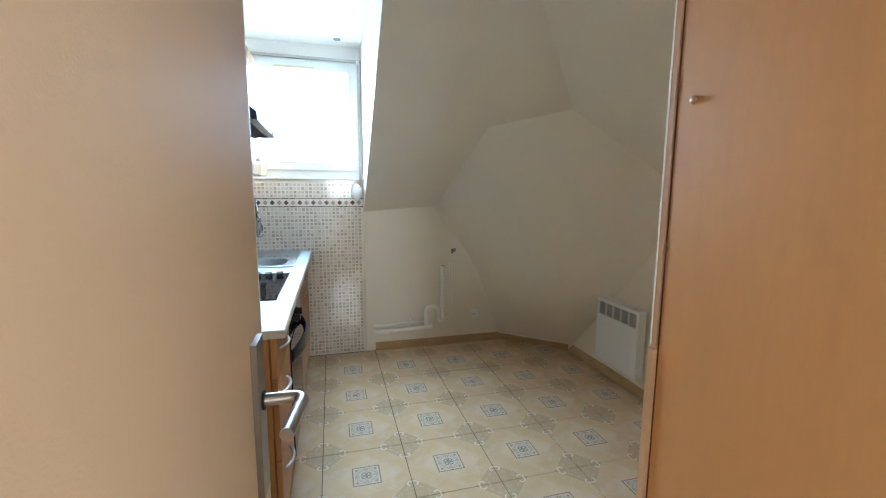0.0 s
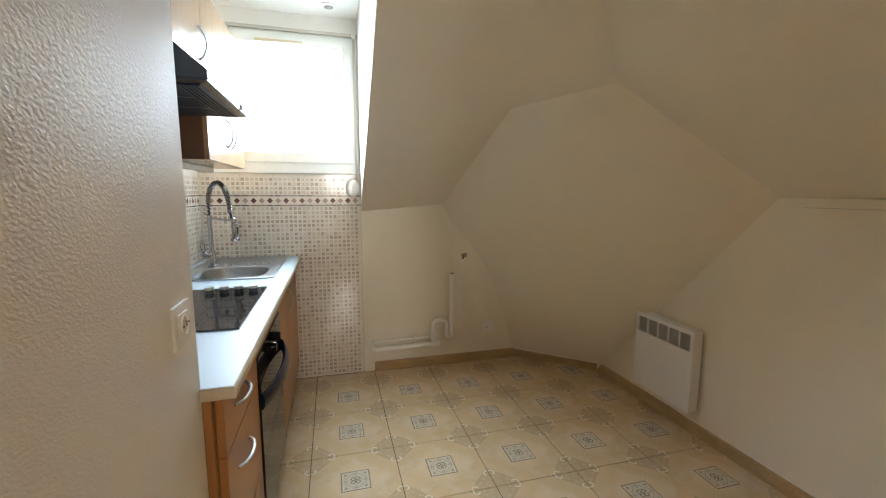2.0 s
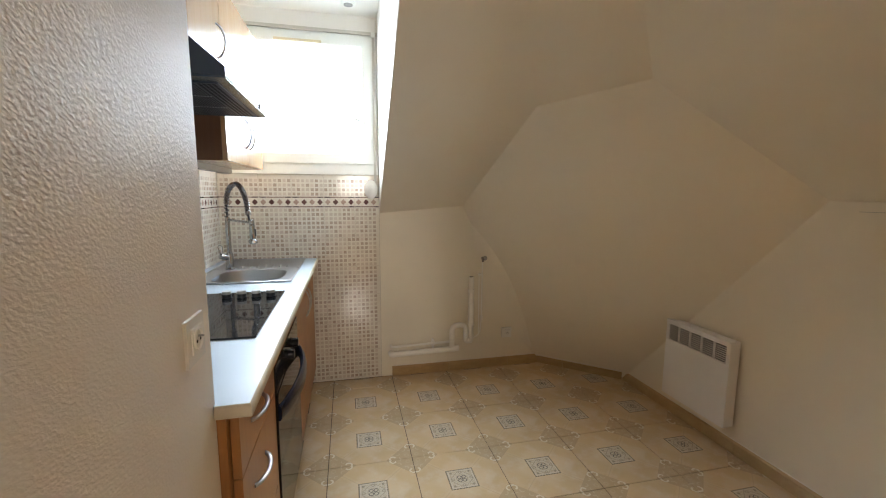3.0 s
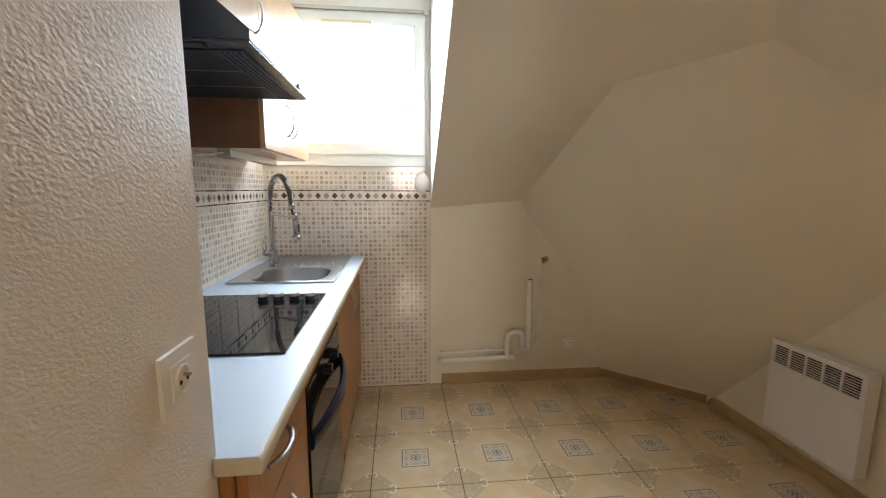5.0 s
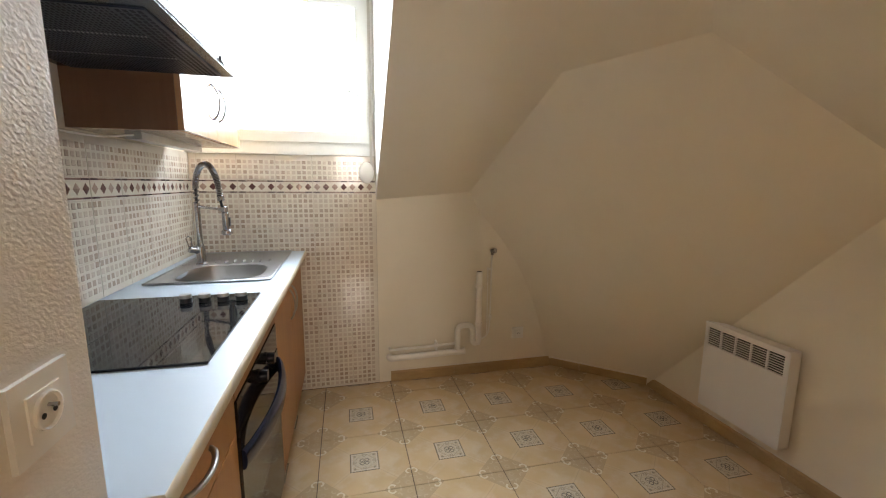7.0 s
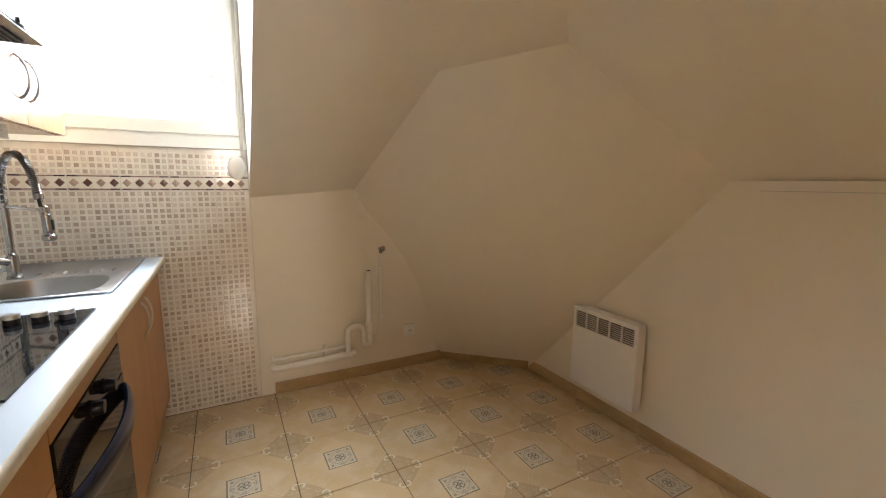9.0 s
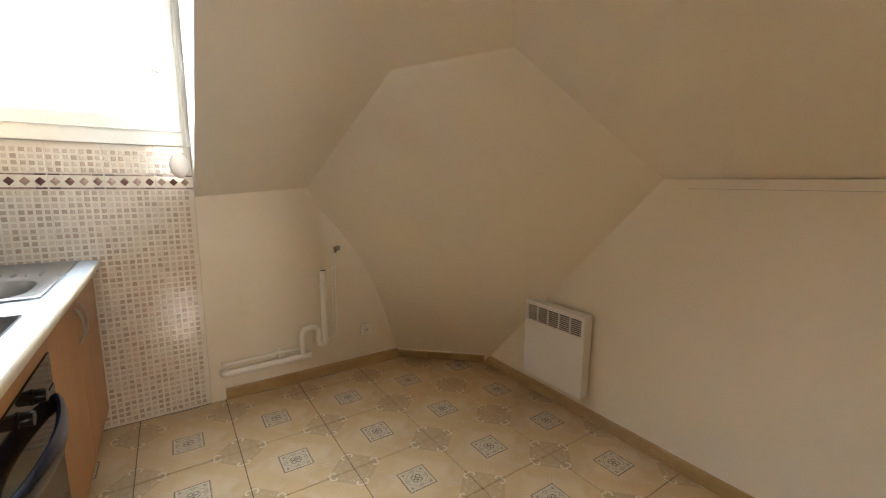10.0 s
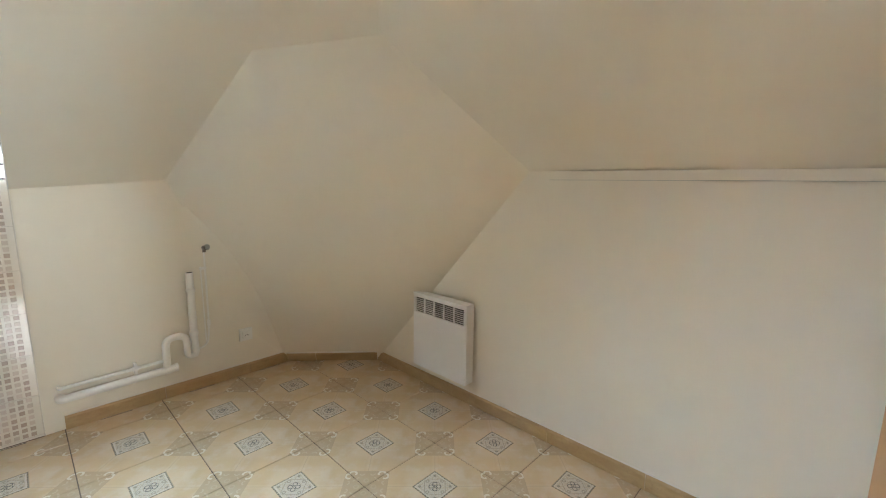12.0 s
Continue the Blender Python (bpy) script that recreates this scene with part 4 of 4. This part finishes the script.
part("top_rail", box(CXF, 1.8115, CYN, CYF, gz1, CZ1), M_HEATER, heater, bevel=0.001)
wg = (CYF - CYN - 0.026) / 5
for i in range(6):
    y = CYN + 0.010 + i * wg
    w = 0.006
    part("grille_post", box(CXF, 1.8115, CYN if i == 0 else y, CYF if i == 5 else y + w, gz0 + 0.0002, gz1 - 0.0002), M_HEATER, heater)
part("top_cap", box(CXF - 0.002, 1.864, CYN - 0.002, CYF + 0.002, CZ1, CZ1 + 0.007), M_HEATER, heater, bevel=0.003)
part("side_cap", box(CXF + 0.001, 1.862, CYN - 0.006, CYN - 0.0005, CZ0 + 0.004, CZ1), M_HEATER, heater, bevel=0.002)
part("grille_recess", box(1.8105, 1.8118, CYN + 0.012, CYF - 0.012, gz0 + 0.001, gz1 - 0.001), M_HOLE, heater, "dark slots")
for i in range(5):
    for j in range(1, 8):
        y = CYN + 0.016 + i * wg
        z = gz0 + (gz1 - gz0) * j / 8
        part("louvre", box(CXF + 0.001, 1.809, y, y + wg - 0.006, z - 0.0014, z + 0.0014), M_HEATER, heater)
part("wall_bracket", box(1.8625, EAST, CYN + 0.08, CYF - 0.15, 0.25, 0.45), M_HEATER, heater)


# ---- skirting tiles ----
def skirting(name, runs, label, lean=0.0):
    """A run of skirting tiles: each from a to b, set on the inner side."""
    u = tagged(new(name), label, kind="structure")
    for a, b, inward in runs:
        a, b, n = Vector((*a, 0)), Vector((*b, 0)), Vector((*inward, 0)).normalized()
        d = (b - a).normalized() * 0.0012
        bm = bmesh.new()
        pa = [(0.0, 0.001), (0.011, 0.001), (0.011 + 0.062 * lean, 0.062), (0.006 + 0.072 * lean, 0.072), (0.074 * lean, 0.074)]
        r = [[bm.verts.new(p + n * o + Vector((0, 0, z))) for o, z in pa] for p in (a + d, b - d)]
        bm.faces.new(r[0]), bm.faces.new(r[1][::-1])
        for i in range(5):
            j = (i + 1) % 5
            bm.faces.new((r[0][i], r[1][i], r[1][j], r[0][j]))
        part("skirting_tile", bm, M_SKIRT, u)
        lift = Vector((0, 0, 0.0755)) + n * (0.0755 * lean + 0.002)
        part("sealant_line", tube([a + lift, b + lift], 0.0034 + 0.006 * lean, 6), M_SEAL, u, "pale sealant", smooth=True)
    return u


skirting("baseboard_nook", [((x0, 0.3695), (x1, 0.3695), (0, -1)) for x0, x1 in ((0.212, 0.651), (0.651, 1.133), (1.133, 1.394))], "tan skirting tiles")
ua, ub = Vector(SK_A[:2]), Vector(SK_B[:2])
dn = Vector((-(ub - ua).y, (ub - ua).x)) * -1
um = ua.lerp(ub, 0.32)
skirting("baseboard_hip", [(tuple(ua), tuple(um), tuple(dn)), (tuple(um), tuple(ub), tuple(dn))], "tan skirting tiles", 0.5)
skirting("baseboard_east", [((EAST - 0.0015, y0), (EAST - 0.0015, y1), (-1, 0)) for y0, y1 in ((-0.066, -0.515), (-0.515, -0.973), (-0.973, -1.441), (-1.441, -1.905), (-1.905, -2.37), (-2.37, -2.52))], "tan skirting tiles")

# ---- wall tiles ----
P = 0.207


def mosaic(name, along, start, stop, z_low, z_high, joint, place, label, single=None, edge=0.0):
    """Square glazed tiles with rows of small brown squares. place(u, d, z) gives a point at u along the wall and d in front of it."""
    wall = tagged(new(name), label, kind="structure")
    squares = bmesh.new()
    spots = []
    bed = bmesh.new()
    v = [bed.verts.new(place(u, d, z)) for u, d, z in itertools.product((start, stop + edge), (0.0, 0.0068), (z_low, z_high + 0.003))]
    for f in ((0, 1, 3, 2), (4, 6, 7, 5), (0, 4, 5, 1), (2, 3, 7, 6), (0, 2, 6, 4), (1, 5, 7, 3)):
        bed.faces.new([v[i] for i in f])
    part("tile_bed", bed, M_BED, wall, "pale grout")

    def plate(u0, u1, z0, z1, d0, d1, bm, e=0.0):
        v = [bm.verts.new(place(u, d, z)) for u, z, d in
             ((u0, z0, d0), (u1, z0, d0), (u1, z1, d0), (u0, z1, d0), (u0 + e, z0 + e, d1), (u1 - e, z0 + e, d1), (u1 - e, z1 - e, d1), (u0 + e, z1 - e, d1))]
        bm.faces.new(v[4:])
        for i in range(4):
            j = (i + 1) % 4
            bm.faces.new((v[i], v[j], v[4 + j], v[4 + i]))
        return bm

    us = [start] + [joint + P * k for k in range(-12, 12) if start + 0.01 < joint + P * k < stop - 0.01] + [stop]
    zs = [z for z in [1.258 - P * k for k in range(6, -1, -1)] if z > z_low + 0.01]
    rows_low = [z_low] + zs
    cells = [(a, b) for a, b in zip(rows_low, rows_low[1:])] + [(1.337, z_high)]
    for (u0, u1), (z0, z1) in itertools.product(zip(us, us[1:]), cells):
        part("wall_tile", plate(u0 + 0.0006, u1 - 0.0006, z0 + 0.0006, z1 - 0.0006, 0.0, 0.008, bmesh.new(), 0.0012), M_TILE, wall)
    q = P / 7
    nz0 = [1.258 - q * (k + 0.5) for k in range(int((1.258 - z_low) / q))] + [1.337 + q * (k + 0.5) for k in range(int((z_high - 1.337) / q))]
    k0 = int((start - joint) / q) - 1
    for zc in nz0:
        for k in range(k0, k0 + 90):
            uc = joint + q * (k + 0.5)
            if start + 0.010 < uc < stop - 0.010:
                h = 0.0098 + 0.0006 * random.uniform(-1, 1)
                if single and single(uc, zc):
                    spots.append((uc, zc))
                else:
                    plate(uc - h, uc + h, zc - h, zc + h, 0.0081, 0.0085 + 0.0003 * random.random(), squares, 0.0010)
    if spots:
        h = 0.0098
        u0, z0 = spots[0]
        first = part("mosaic_square", plate(u0 - h, u0 + h, z0 - h, z0 + h, 0.0081, 0.0088, bmesh.new(), 0.0010), M_PIECE, wall)
        base = Vector(place(u0, 0, z0))
        for u, z in spots[1:]:
            ob = new("mosaic_square", first.data)
            ob.parent = wall
            ob.location = Vector(place(u, 0, z)) - base
    s = part("mosaic_squares", squares, M_SQUARE, wall, "small brown glazed squares")
    tagged(s, kind="stuff")
    # patterned border
    for u0, u1 in zip(us, us[1:]):
        b = part("border_tile", plate(u0 + 0.0006, u1 - 0.0006, 1.2592, 1.336, 0.0, 0.0085, bmesh.new(), 0.0012), M_TILE, wall)
    pitch = P / 4
    k0 = int((start - joint) / pitch) - 1
    dark, light = bmesh.new(), bmesh.new()
    for k in range(k0, k0 + 50):
        uc = joint + pitch * (k + 0.5)
        if start + 0.02 < uc < stop - 0.02:
            bm = dark if k % 2 else light
            w, h, zc = 0.0195, 0.0205, 1.2975
            v = [bm.verts.new(place(*p)) for p in ((uc - w, 0.0088, zc), (uc, 0.0088, zc - h), (uc + w, 0.0088, zc), (uc, 0.0088, zc + h))]
            c = bm.verts.new(place(uc, 0.0105, zc))
            for i in range(4):
                bm.faces.new((v[i], v[(i + 1) % 4], c))
    part("dark_diamonds", dark, M_DIA_DARK, wall)
    part("light_diamonds", light, M_DIA_LIGHT, wall)
    d1, d2 = bmesh.new(), bmesh.new()
    for u0, u1 in zip(us, us[1:]):
        for zc in (1.266, 1.330):
            f = (u1 - u0) / P
            a = u0 + 0.045 * f
            b_ = u1 - 0.045 * f
            plate(u0 + 0.003, a, zc - 0.0035, zc + 0.0035, 0.0088, 0.0098, d1)
            plate(a + 0.002, b_ - 0.002, zc - 0.003, zc + 0.003, 0.0088, 0.0096, d2)
            plate(b_, u1 - 0.003, zc - 0.0035, zc + 0.0035, 0.0088, 0.0098, d1)
    part("dark_dashes", d1, M_DASH, wall)
    part("brown_dashes", d2, M_DASH_LIGHT, wall)
    return wall


mosaic("tiling_north", "x", WEST + 0.009, 0.134, 0.004, 1.482, -0.034, lambda u, d, z: (u, NORTH - 0.0005 - d, z), "cream glazed wall tiles printed with brown mosaic squares", lambda u, z: u > -0.20 and z < 0.84, 0.002)
mosaic("tiling_west", "y", STUB_Y + 0.002, TILE_Y + 0.001, 0.913, 1.482, 0.36 - 0.12, lambda u, d, z: (WEST + 0.0005 + d, u, z), "cream glazed wall tiles printed with brown mosaic squares")

part("floor_joint", box(WEST + 0.01, 0.133, 0.3632, 0.3688, 0.0006, 0.0036), M_JOINT, bpy.data.objects["tiling_north"], "dark dirty joint at the floor")

# ---- floor tiles ----
floor = bpy.data.objects["floor"]
S = 0.42
shared = None
for i, j in itertools.product(range(-3, 6), range(-20, 2)):
    cx, cy = S * i, S * j
    x0, x1 = max(cx - S / 2 + 0.0014, WEST), min(cx + S / 2 - 0.0014, EAST)
    y0, y1 = max(cy - S / 2 + 0.0014, SOUTH - 5.19), min(cy + S / 2 - 0.0014, NORTH)
    if x1 - x0 < 0.01 or y1 - y0 < 0.01:
        continue
    full = x1 - x0 > 0.417 and y1 - y0 > 0.417
    if full and shared:
        me = shared
    else:
        bm = bmesh.new()
        e = 0.001
        lo = [bm.verts.new((x - cx, y - cy, -0.003)) for x, y in ((x0, y0), (x1, y0), (x1, y1), (x0, y1))]
        hi = [bm.verts.new((x - cx, y - cy, 0.0)) for x, y in ((x0 + e, y0 + e), (x1 - e, y0 + e), (x1 - e, y1 - e), (x0 + e, y1 - e))]
        bm.faces.new(hi)
        for k in range(4):
            n = (k + 1) % 4
            bm.faces.new((lo[k], lo[n], hi[n], hi[k]))
        me = bpy.data.meshes.new("floor_tile")
        bm.to_mesh(me)
        bm.free()
        me.materials.append(M_FLOOR)
        if full:
            shared = me
    t = new("floor_tile", me)
    t.parent = floor
    t.location = (cx, cy, 0)
